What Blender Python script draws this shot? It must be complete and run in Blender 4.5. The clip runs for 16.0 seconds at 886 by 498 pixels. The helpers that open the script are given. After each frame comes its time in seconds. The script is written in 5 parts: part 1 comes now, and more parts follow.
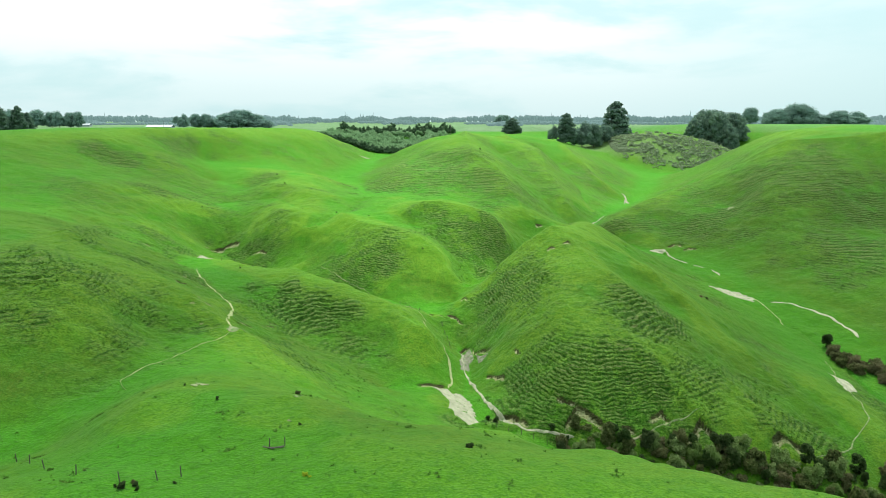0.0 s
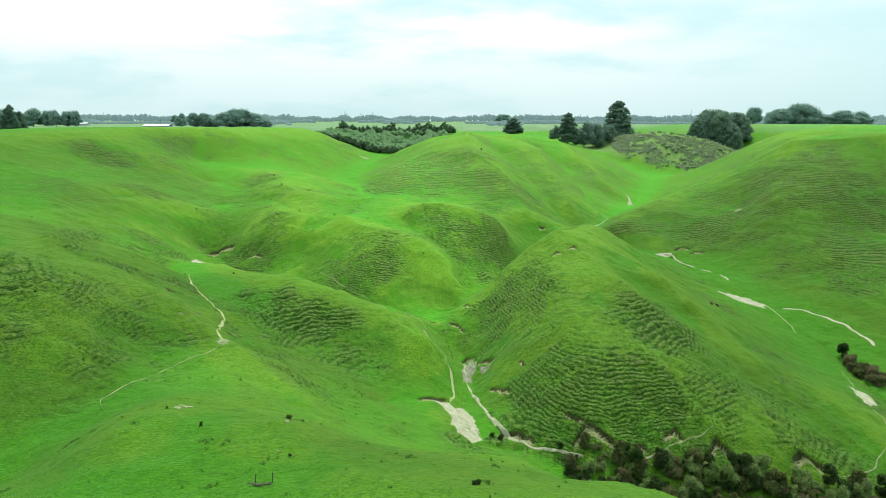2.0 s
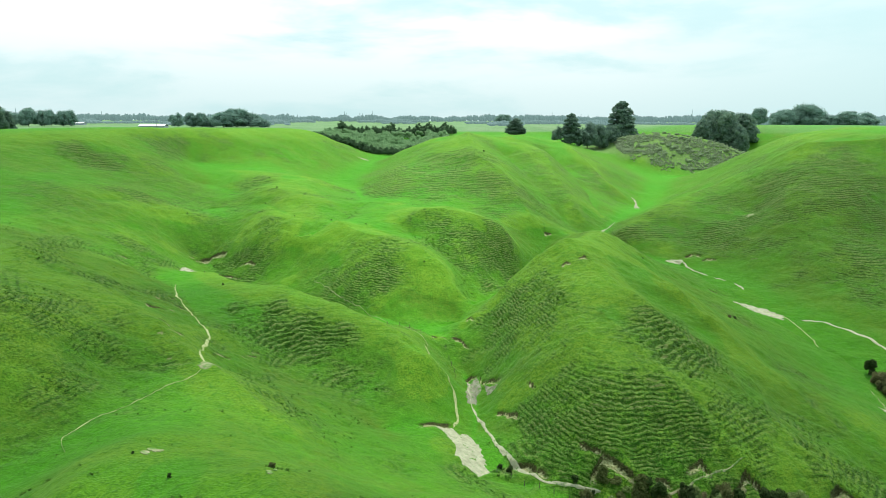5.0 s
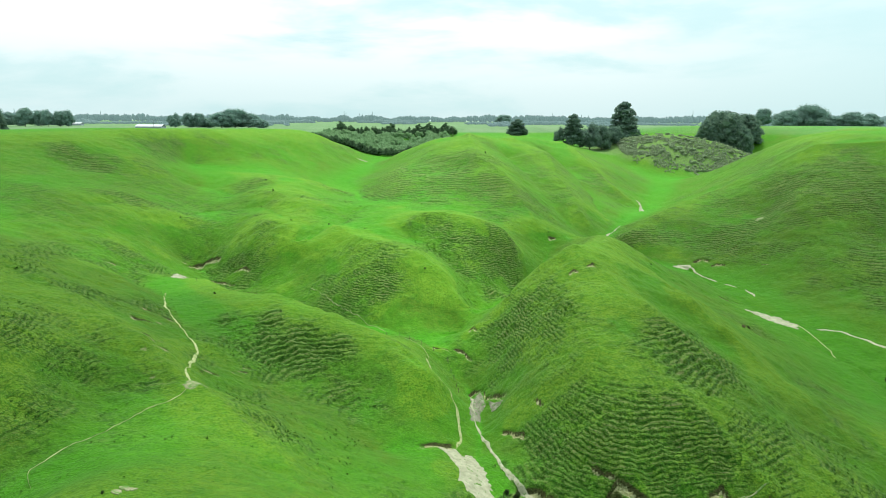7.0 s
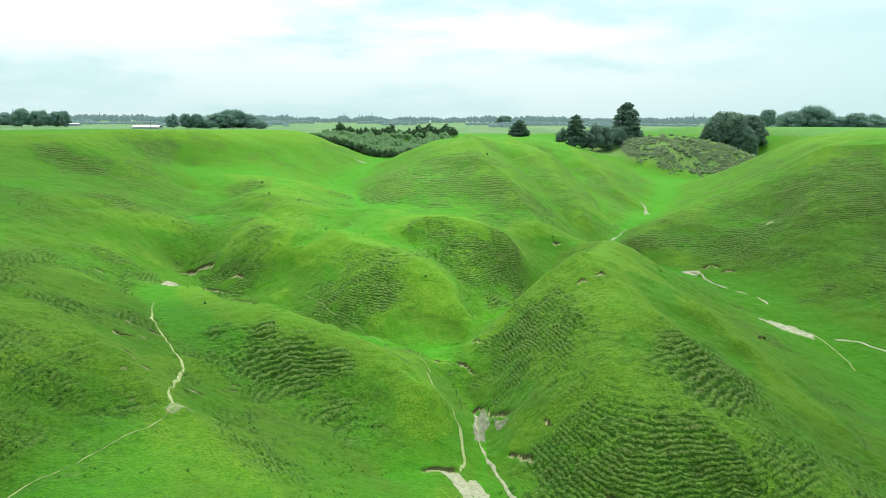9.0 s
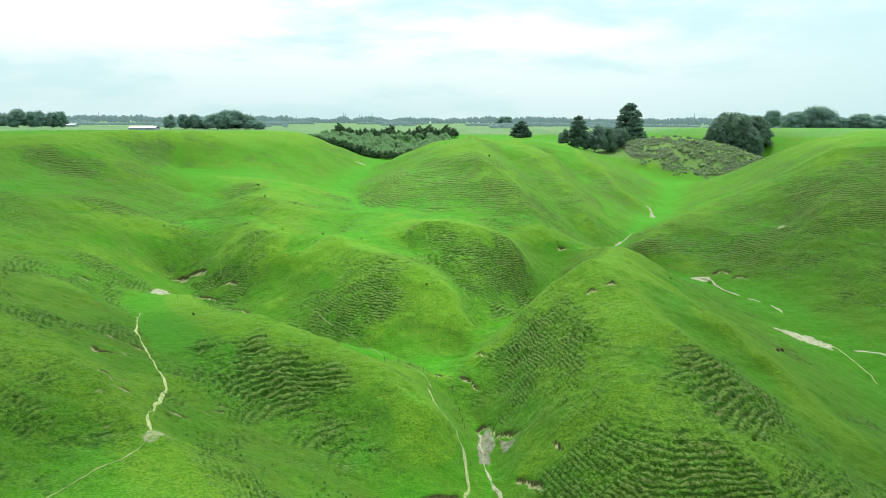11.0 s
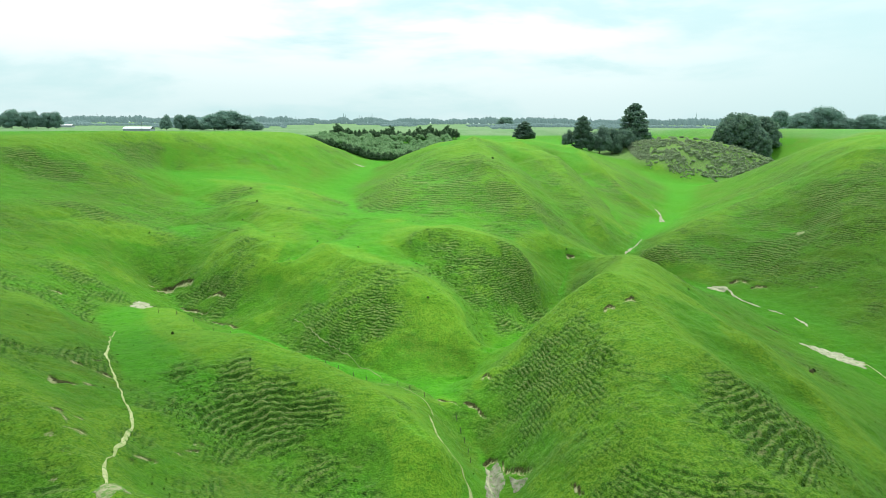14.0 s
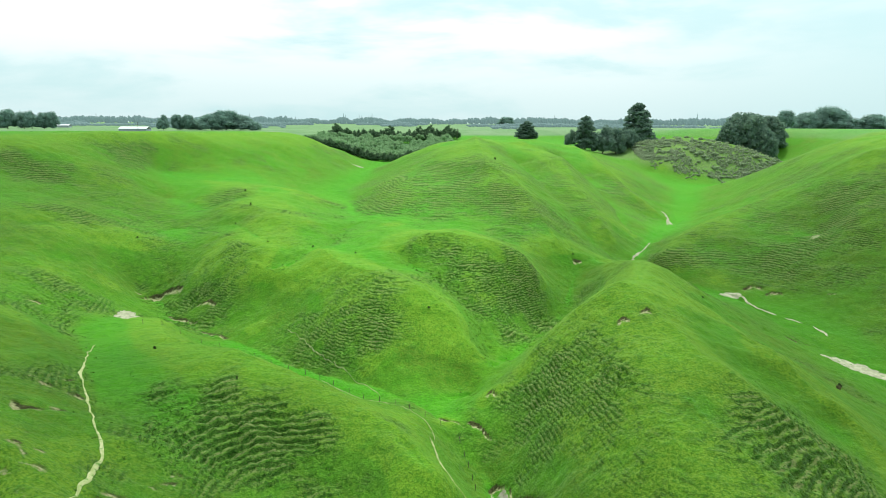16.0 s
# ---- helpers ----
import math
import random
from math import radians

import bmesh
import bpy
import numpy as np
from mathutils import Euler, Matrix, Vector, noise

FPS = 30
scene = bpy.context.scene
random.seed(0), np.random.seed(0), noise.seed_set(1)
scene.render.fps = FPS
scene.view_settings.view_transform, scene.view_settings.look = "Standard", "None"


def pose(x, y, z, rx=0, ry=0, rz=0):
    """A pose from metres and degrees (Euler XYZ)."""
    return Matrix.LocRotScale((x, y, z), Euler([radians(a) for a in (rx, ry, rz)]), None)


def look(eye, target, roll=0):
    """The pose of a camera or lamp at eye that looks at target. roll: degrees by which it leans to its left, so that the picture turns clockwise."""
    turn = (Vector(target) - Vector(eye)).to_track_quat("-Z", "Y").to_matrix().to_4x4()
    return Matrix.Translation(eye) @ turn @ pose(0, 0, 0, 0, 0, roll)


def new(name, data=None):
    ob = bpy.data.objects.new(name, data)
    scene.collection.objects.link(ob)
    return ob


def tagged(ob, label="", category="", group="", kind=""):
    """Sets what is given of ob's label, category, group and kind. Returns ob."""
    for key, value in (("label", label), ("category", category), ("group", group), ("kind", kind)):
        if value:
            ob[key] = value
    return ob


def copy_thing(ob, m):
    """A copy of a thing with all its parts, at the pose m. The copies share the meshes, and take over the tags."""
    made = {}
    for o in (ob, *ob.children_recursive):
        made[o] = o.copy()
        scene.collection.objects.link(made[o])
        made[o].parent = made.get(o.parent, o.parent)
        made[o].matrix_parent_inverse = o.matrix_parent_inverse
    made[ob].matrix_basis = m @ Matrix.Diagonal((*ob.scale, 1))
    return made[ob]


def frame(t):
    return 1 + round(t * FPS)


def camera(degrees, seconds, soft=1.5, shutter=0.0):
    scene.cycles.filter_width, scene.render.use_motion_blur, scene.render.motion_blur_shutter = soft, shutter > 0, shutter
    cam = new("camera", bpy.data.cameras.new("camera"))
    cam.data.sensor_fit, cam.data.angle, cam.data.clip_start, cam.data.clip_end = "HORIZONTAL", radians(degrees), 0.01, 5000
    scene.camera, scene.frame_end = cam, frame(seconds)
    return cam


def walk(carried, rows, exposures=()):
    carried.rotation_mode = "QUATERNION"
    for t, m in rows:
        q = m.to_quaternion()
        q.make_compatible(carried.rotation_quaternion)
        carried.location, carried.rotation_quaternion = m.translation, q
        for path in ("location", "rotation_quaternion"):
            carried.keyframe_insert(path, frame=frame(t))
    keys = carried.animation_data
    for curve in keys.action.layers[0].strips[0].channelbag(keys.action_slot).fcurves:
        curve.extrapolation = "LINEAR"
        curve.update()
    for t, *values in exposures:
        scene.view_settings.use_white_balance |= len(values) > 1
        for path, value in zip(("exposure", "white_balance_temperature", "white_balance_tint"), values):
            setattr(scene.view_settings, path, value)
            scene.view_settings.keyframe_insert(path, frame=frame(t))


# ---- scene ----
# camera: level flight forward over the paddocks
cam = camera(70.0, 16.0, soft=0.9)
ROWS = [
    (0.0, 0.00, 0.00, 75.00, 0.000, -11.510, -0.000),
    (0.5, -0.13, 1.89, 75.10, -0.004, -11.534, -0.020),
    (1.0, -0.26, 3.79, 75.19, -0.009, -11.555, -0.038),
    (1.5, -0.40, 5.71, 75.28, -0.013, -11.571, -0.056),
    (2.0, -0.53, 7.64, 75.37, -0.017, -11.584, -0.073),
    (2.5, -0.67, 9.59, 75.46, -0.021, -11.593, -0.090),
    (3.0, -0.81, 11.56, 75.54, -0.025, -11.599, -0.106),
    (3.5, -0.94, 13.54, 75.62, -0.029, -11.603, -0.121),
    (4.0, -1.08, 15.54, 75.70, -0.032, -11.603, -0.135),
    (6.5, -1.77, 25.81, 76.04, -0.046, -11.573, -0.194),
    (7.0, -1.91, 27.92, 76.09, -0.048, -11.561, -0.204),
    (7.5, -2.04, 30.06, 76.14, -0.050, -11.549, -0.213),
    (8.0, -2.18, 32.21, 76.19, -0.052, -11.536, -0.221),
    (8.5, -2.31, 34.39, 76.23, -0.053, -11.521, -0.229),
    (9.0, -2.44, 36.58, 76.26, -0.054, -11.507, -0.235),
    (11.5, -3.07, 47.91, 76.34, -0.054, -11.434, -0.257),
    (12.0, -3.19, 50.25, 76.34, -0.053, -11.421, -0.259),
    (12.5, -3.30, 52.61, 76.33, -0.052, -11.409, -0.261),
    (13.0, -3.42, 55.00, 76.31, -0.050, -11.399, -0.261),
    (13.5, -3.52, 57.41, 76.29, -0.048, -11.390, -0.261),
    (14.0, -3.63, 59.85, 76.25, -0.045, -11.382, -0.261),
    (14.5, -3.73, 62.32, 76.21, -0.042, -11.377, -0.259),
    (15.0, -3.83, 64.81, 76.16, -0.039, -11.374, -0.257),
    (15.5, -3.92, 67.33, 76.10, -0.035, -11.373, -0.253),
    (16.0, -4.01, 69.88, 76.03, -0.031, -11.374, -0.250),
]
walk(cam, [(t, pose(x, y, z, 90 + pitch, roll, yaw)) for t, x, y, z, yaw, pitch, roll in ROWS])

# ---- light: hazy summer sun ahead and to the right, thin bright cloud ----
SUN_AZ, SUN_EL = 24.0, 57.0   # degrees to the right of straight ahead, and up
sky_world = bpy.data.worlds.new("sky")
scene.world = sky_world
sky_world.use_nodes = True
nt = sky_world.node_tree
nt.nodes.clear()


def node(tree, kind, **kw):
    n = tree.nodes.new(kind)
    for k, v in kw.items():
        if k in n.inputs:
            n.inputs[k].default_value = v
    return n


def link(tree, a, b):
    tree.links.new(a, b)


sk = nt.nodes.new("ShaderNodeTexSky")
sk.sky_type = "NISHITA"
sk.sun_disc = False
sk.sun_elevation, sk.sun_rotation = radians(SUN_EL), radians(SUN_AZ)
sk.air_density, sk.dust_density, sk.ozone_density = 1.0, 2.5, 1.0
tc = nt.nodes.new("ShaderNodeTexCoord")
mp = nt.nodes.new("ShaderNodeMapping")
mp.inputs["Scale"].default_value = (1.6, 1.6, 6.5)
mp.inputs["Location"].default_value = (0.35, 0.1, 0.2)
link(nt, tc.outputs["Generated"], mp.inputs["Vector"])
cl = node(nt, "ShaderNodeTexNoise", Scale=2.2, Detail=7.0, Roughness=0.52, Distortion=0.25)
link(nt, mp.outputs["Vector"], cl.inputs["Vector"])
ramp = nt.nodes.new("ShaderNodeMapRange")
ramp.inputs["From Min"].default_value, ramp.inputs["From Max"].default_value = 0.36, 0.56
ramp.interpolation_type = "SMOOTHSTEP"
link(nt, cl.outputs["Fac"], ramp.inputs["Value"])
bright = nt.nodes.new("ShaderNodeVectorMath")
bright.operation = "SCALE"
bright.inputs["Scale"].default_value = 0.10
link(nt, sk.outputs["Color"], bright.inputs[0])
tint = nt.nodes.new("ShaderNodeMix")
tint.data_type = "RGBA"
tint.inputs[0].default_value = 0.9
tint.inputs[7].default_value = (0.68, 0.96, 0.98, 1)
link(nt, bright.outputs[0], tint.inputs[6])
mixc = nt.nodes.new("ShaderNodeMix")
mixc.data_type = "RGBA"
mixc.inputs[7].default_value = (1.06, 1.11, 1.11, 1)
sepz = nt.nodes.new("ShaderNodeSeparateXYZ")
link(nt, tc.outputs["Generated"], sepz.inputs[0])
low = nt.nodes.new("ShaderNodeMapRange")
low.interpolation_type = "SMOOTHSTEP"
low.inputs["From Min"].default_value, low.inputs["From Max"].default_value = 0.0, 0.16
low.inputs["To Min"].default_value = 0.25
link(nt, sepz.outputs["Z"], low.inputs["Value"])
side = nt.nodes.new("ShaderNodeMapRange")   # the cloud sheet thins out to the right
side.interpolation_type = "SMOOTHSTEP"
side.inputs["From Min"].default_value, side.inputs["From Max"].default_value = 0.16, 0.62
side.inputs["To Min"].default_value, side.inputs["To Max"].default_value = 1.0, 0.12
link(nt, sepz.outputs["X"], side.inputs["Value"])
thin = nt.nodes.new("ShaderNodeMath")
thin.operation = "MULTIPLY"
link(nt, side.outputs["Result"], thin.inputs[0])
link(nt, low.outputs["Result"], thin.inputs[1])
fac = nt.nodes.new("ShaderNodeMath")
fac.operation = "MULTIPLY"
link(nt, ramp.outputs["Result"], fac.inputs[0])
link(nt, thin.outputs[0], fac.inputs[1])
link(nt, fac.outputs[0], mixc.inputs[0])
link(nt, tint.outputs[2], mixc.inputs[6])
bg = nt.nodes.new("ShaderNodeBackground")
wo = nt.nodes.new("ShaderNodeOutputWorld")
over = nt.nodes.new("ShaderNodeMapRange")   # an overcast sky is brightest overhead
over.inputs["From Min"].default_value, over.inputs["From Max"].default_value = 0.0, 1.0
over.inputs["To Min"].default_value, over.inputs["To Max"].default_value = 0.96, 1.55
link(nt, sepz.outputs["Z"], over.inputs["Value"])
glow = nt.nodes.new("ShaderNodeVectorMath")
glow.operation = "SCALE"
link(nt, mixc.outputs[2], glow.inputs[0])
link(nt, over.outputs["Result"], glow.inputs["Scale"])
link(nt, glow.outputs[0], bg.inputs["Color"])
link(nt, bg.outputs[0], wo.inputs["Surface"])

sun = new("sun", bpy.data.lights.new("sun", "SUN"))
sun.data.energy, sun.data.angle, sun.data.color = 3.9, radians(5.0), (1.0, 0.95, 0.86)
a, e = radians(SUN_AZ), radians(SUN_EL)
sun_dir = Vector((math.sin(a) * math.cos(e), math.cos(a) * math.cos(e), math.sin(e)))
sun.matrix_world = look(sun_dir * 400, (0, 0, 0))

# ---- the land: ridge crests, faces and gully floors as lines of (x, y, height) ----
LAND = {
    'fore_crest': [(-110, 35, 45.0), (-60, 50, 38.0), (-30, 67, 35.0), (-20, 80, 35.0), (-12, 86, 32.0), (11, 97, 23.2), (18, 92, 21.9), (26, 88, 24.1), (37, 80, 26.0), (50, 72, 28.1)],
    'fore_back': [(-60, 0, 39.0), (0, 10, 37.0), (60, 10, 33.0), (120, 0, 29.0)],
    'fore_spot': [(-9, 72, 35.6), (-13, 87, 31.5)],
    'left_hollow': [(-110, 60, 33.0), (-59, 81, 28.4), (-57, 105, 30.5)],
    'fore_knoll': [(-42, 88, 35.0), (-34, 88, 34.0), (-22, 88, 34.7)],
    'left_hill_face': [(-150, 120, 51.0), (-98, 161, 46.4), (-78, 128, 44.0), (-70, 129, 39.4), (-66, 112, 35.0)],
    'left_ridge': [(-98, 161, 46.0), (-76, 154, 40.0), (-58, 145, 34.5), (-46, 133, 30.0), (-33, 125, 26.0), (-18, 111, 22.3)],
    'near_spur': [(-63, 128, 33.0), (-46, 133, 30.0), (-33, 125, 25.5), (-18, 111, 22.3), (5, 93, 23.2)],
    'path_hollow': [(-96, 219, 26.4), (-75, 190, 29.0), (-54, 156, 29.5), (-44, 142, 25.3), (-25, 138, 18.0), (-14, 143, 12.0)],
    'left_spur_crest': [(-100, 208, 33.0), (-70, 171, 31.5), (-58, 145, 34.5)],
    'terrace_spur_crest': [(-83, 240, 22.0), (-66, 205, 28.0), (-60, 205, 26.7), (-46, 196, 28.5), (-34, 190, 26.9), (-23, 184, 24.2), (-12, 176, 21.3), (-5, 164, 19.5)],
    'terrace_spur_face': [(-46, 166, 23.8), (-36, 164, 19.6), (-26, 163, 17.5), (-16, 163, 16.5)],
    'creek': [(-98, 268, 19.1), (-80, 250, 17.0), (-64, 238, 16.0), (-42, 222, 15.3), (-16, 206, 14.9), (-3, 193, 14.9), (5, 180, 8.0), (8, 162, 7.0), (5, 146, 8.0), (5, 129, 9.0), (16, 131, 7.5), (35, 124, 5.0), (60, 116, 1.0), (90, 113, -2.0), (130, 108, -6.0), (200, 100, -11.0)],
    'cut_patch': [(-4, 146, 10.5), (5, 129, 9.7)],
    'pyr_crest_left': [(7, 200, 18.1), (14, 204, 22.7), (21, 207, 29.0), (29, 210, 34.9), (36, 213, 39.5)],
    'pyr_crest_right': [(41, 204, 38.0), (45, 192, 34.6), (50, 178, 31.4), (57, 168, 25.5), (66, 150, 16.5), (74, 128, 9.0)],
    'pyr_mid_spur': [(31, 195, 33.0), (31, 178, 29.8), (30, 162, 25.0), (29, 150, 20.5), (30, 138, 16.5), (30, 128, 10)],
    'pyr_right': [(42, 212, 39.8), (49, 206, 36.1), (55, 196, 31.5), (60, 187, 27.0), (65, 178, 22.8)],
    'pyr_right2': [(84, 172, 14.0), (93, 152, 9.0), (99, 130, 4.0)],
    'rib_b': [(59, 203, 31.0), (66, 191, 28.0), (75, 172, 20.0), (83, 155, 12.1), (91, 135, 4.3)],
    'rib_a': [(40, 172, 29.5), (42, 162, 26.6), (46, 153, 23.5), (50, 142, 19.0), (58, 131, 11.0)],
    'pyr_left_face': [(18, 199, 25.0), (19, 187, 23.0), (20, 175, 20.8), (21, 164, 18.8), (21, 154, 16.8)],
    'pyr_back': [(44, 222, 37.2), (53, 255, 33.2), (59, 300, 27.0)],
    'right_gully': [(75, 332, 20.0), (88, 312, 16.8), (102, 294, 13.4), (105, 272, 12.2), (109, 253, 10.8), (111, 238, 8.8), (121, 200, 4.0), (117, 170, 3.0), (116, 150, 1.5), (124, 112, -5.0)],
    'right_spur': [(240, 300, 37.0), (200, 280, 28.0), (160, 258, 22.5), (140, 240, 13.0)],
    'right_near': [(150, 200, 9.0), (170, 170, 9.0), (200, 130, 13.0), (260, 120, 35.0)],
    'right_hill_crest': [(85, 324, 22.7), (112, 352, 30.5), (146, 375, 37.4), (177, 385, 48.7), (198, 372, 63.2), (250, 340, 70.0), (340, 300, 73.0)],
    'right_hill_mid': [(165, 319, 42.9), (153, 330, 31.6), (133, 336, 29.5), (107, 332, 26.0)],
    'right_hill_foot': [(84, 322, 20.8), (94, 308, 17.6), (110, 300, 16.4), (122, 284, 15.5), (133, 264, 15.6)],
    'cone_crest': [(-44, 268, 35.3), (-31, 252, 35.7), (-19, 240, 34.2), (-10, 235, 32.1), (-1, 228, 26.4), (3, 219, 20.4)],
    'cone_face': [(-46, 240, 22.4), (-31, 226, 23.8), (-19, 223, 24.9), (-23, 214, 17.9)],
    'knoll_crest': [(-19, 268, 36.3), (-8, 274, 40.4), (6, 274, 39.5), (18, 270, 36.1), (25, 266, 30.5)],
    'knoll_face': [(-1, 260, 32.6), (7, 252, 27.6)],
    'gully_between': [(-19, 268, 34.1), (-9, 258, 32.2), (0, 249, 26.7), (6, 238, 20.0), (7, 227, 15.9), (3, 209, 14.4)],
    'gully_saddle': [(44, 292, 25.5), (37, 270, 20.1), (27, 252, 15.4), (14, 226, 14.0)],
    'left_knoll': [(-92, 272, 22.8), (-81, 268, 25.8), (-69, 258, 25.7)],
    'left_fork': [(-36, 315, 37.0), (-43, 278, 36.1), (-53, 258, 32.9), (-74, 270, 31.5), (-92, 276, 24.7), (-100, 269, 18.8)],
    'mid_crest': [(16, 470, 67.8), (17, 415, 59.5), (18.3, 381, 55.5), (28.9, 360, 49.5), (33.1, 338, 42.4), (36.4, 316, 35.5), (37.8, 303, 33.0)],
    'mid_left': [(-26, 455, 51.8), (-32, 400, 45.8), (-35, 345, 38.0)],
    'mid_foot': [(-22, 306, 38.0), (-3, 300, 37.4), (12, 298, 36.1), (28, 295, 33.6), (41, 300, 31.4)],
    'mid_right_spur': [(48, 490, 63.4), (62, 455, 57.0), (65.8, 440, 54.6), (65.8, 402, 42.8), (68.7, 372, 34.3), (67.9, 345, 28.4)],
    'mid_low_rib': [(38.1, 366, 45.6), (46.8, 340, 36.3), (51.6, 325, 31.8)],
    'mid_right_gully2': [(74, 508, 53.9), (82, 470, 44.5), (87.6, 440, 38.4), (87.2, 400, 30.8), (85.3, 362, 25.4)],
    'mid_right_gully': [(40, 440, 54.5), (48.1, 400, 45.8), (54.9, 372, 37.8), (59.7, 338, 29.4)],
    'mid_right_crest2': [(94, 540, 58.5), (98, 510, 53.0), (100.9, 480, 46.6), (107.2, 445, 35.0), (118.6, 418, 24.3)],
    'valley_back': [(216, 552, 29.0), (183, 535, 29.6), (147, 480, 28.3), (121, 417, 24.6), (82, 345, 21.3)],
    'mid_top_right': [(58, 555, 63.6), (98, 580, 57.8), (132, 590, 45.8), (165, 590, 36.8)],
    'valley_left_back': [(-43, 535, 46.2), (-55, 470, 42.9), (-55, 410, 37.2), (-40, 340, 36.7)],
    'left_rim': [(-420, 150, 67.0), (-300, 200, 65.0), (-225, 270, 67.0), (-187, 335, 69.0), (-181, 368, 69.6), (-164, 410, 69.4), (-134, 455, 68.1), (-109, 490, 66.4), (-94, 515, 64.0), (-74, 525, 52.3)],
    'left_slope': [(-165, 320, 55.2), (-146, 340, 53.0), (-147, 395, 50.1), (-126, 385, 47.4), (-92, 354, 45.7), (-68, 365, 43.6)],
    'left_knob': [(-94, 330, 41.4), (-79, 318, 43.1), (-64, 305, 41.7), (-55, 300, 39.9)],
    'left_bowl': [(-135, 264, 43.8), (-130, 281, 43.9), (-109, 284, 35.9), (-108, 312, 34.5), (-81, 303, 38.3), (-63, 276, 37.0)],
    'left_low': [(-121, 232, 37.0), (-113, 243, 32.8), (-105, 258, 25.9)],
    'spots_plateau': [(-600, 500, 66.0), (-350, 620, 66.0), (-180, 700, 65.0), (0, 760, 65.0), (150, 760, 65.0), (300, 700, 66.0), (450, 600, 70.0), (600, 400, 71.0), (-600, 200, 75.0)],
    'spots_far': [(-800, 1000, 65.0), (-300, 1000, 64.0), (0, 1000, 64.0), (300, 1000, 64.0), (800, 1000, 67.0), (700, 100, 65.0), (700, -200, 35.0), (0, -250, 45.0), (-600, -150, 65.0)],
    'bush_gully': [(-44, 545, 46.4), (-30, 600, 47.0), (-25, 660, 55.0)],
    'right_bush': [(176, 590, 41.5), (193, 570, 33.5), (216, 558, 30.0), (244, 570, 33.0)],
    'scrub_top': [(176, 664, 58.0), (205, 642, 63.5), (224, 625, 61.5), (243, 612, 57.5), (262, 602, 50.5), (280, 594, 42.5)],
    'spots_trees': [(258, 655, 54.0), (284, 648, 42.0), (305, 665, 46.0), (193, 720, 46.0), (120, 627, 53.0), (155, 645, 48.0), (205, 735, 52.0)],
    'right_flank': [(206, 540, 31.2), (219, 505, 44.7), (219, 460, 58.6), (223, 430, 67.0), (230, 410, 70.2)],
    'spots_right_flat': [(300, 450, 69.0), (350, 600, 69.0), (300, 360, 71.0)],
    'left_mid_hollow': [(-126, 350, 42.5), (-100, 335, 39.6)],
    'spots_left_flat': [(-260, 330, 66.0), (-330, 260, 67.0), (-300, 420, 65.0), (-200, 450, 65.0), (-170, 520, 64.5), (-250, 550, 64.0), (-330, 700, 64.0), (-450, 450, 66.0)],
    'left_side': [(-200, 170, 53.0), (-240, 100, 53.0), (-180, 225, 51.0)],
    'mid_face_hi': [(-30, 420, 49.4), (-9, 396, 50.8), (9, 384, 51.6)],
    'mid_face_lo': [(-33, 352, 41.2), (-14, 344, 42.4), (4, 341, 43.2), (19, 341, 43.2)],
    'mid_rim': [(-36, 500, 50.4), (-9, 480, 62.1), (16, 470, 68.4), (50, 490, 64.9)],
    'cone_left': [(-54, 262, 31.1), (-57, 252, 23.9), (-57, 240, 19.0)],
    'pyr_right_flank': [(65, 240, 24.9), (73, 232, 22.3), (80, 220, 18.9), (80, 194, 19.4), (88, 210, 15.4)],
    'pyr_left_foot': [(10, 185, 13.0), (12, 170, 11.0), (13, 156, 11.5), (14, 144, 9.5)],
}


def along(line, step=9.0):
    out = []
    for (p, q) in zip(line, line[1:]):
        p, q = np.array(p, float), np.array(q, float)
        n = max(1, int(round(np.linalg.norm((q - p)[:2]) / step)))
        n = min(n, 8)
        out += [p + (q - p) * k / n for k in range(n)]
    out.append(np.array(line[-1], float))
    return out


ctrl = np.array([p for name, line in LAND.items() for p in (line if name.startswith("spots") else along(line))], float)
keep = []
for i, p in enumerate(ctrl):
    if all(np.hypot(*(p - ctrl[j])[:2]) > 3.0 for j in keep):
        keep.append(i)
ctrl = ctrl[keep]


def spline(ctrl, smooth):
    n = len(ctrl)
    s = ctrl[:, :2] / 100.0
    d2 = ((s[:, None] - s[None]) ** 2).sum(-1)
    k = 0.5 * d2 * np.log(d2 + 1e-12) + smooth * np.eye(n)
    p = np.hstack([np.ones((n, 1)), s])
    m = np.block([[k, p], [p.T, np.zeros((3, 3))]])
    w = np.linalg.solve(m, np.concatenate([ctrl[:, 2], np.zeros(3)]))
    return s, w


SPL = spline(ctrl, 0.001)


def base_height(x, y):
    s, w = SPL
    shape = np.shape(x)
    q = np.stack([np.ravel(x), np.ravel(y)], 1) / 100.0
    out = np.empty(len(q))
    for i in range(0, len(q), 20000):
        c = q[i:i + 20000]
        d2 = (c[:, :1] - s[None, :, 0]) ** 2 + (c[:, 1:] - s[None, :, 1]) ** 2
        out[i:i + 20000] = (0.5 * d2 * np.log(d2 + 1e-12)) @ w[:len(s)] + w[-3] + c @ w[-2:]
    return out.reshape(shape)


def axis(knots):
    """Grid lines whose spacing runs through the (place, spacing) pairs."""
    places, gaps = zip(*knots)
    out = [places[0]]
    while out[-1] < places[-1]:
        out.append(out[-1] + float(np.interp(out[-1], places, gaps)))
    return np.array(out)


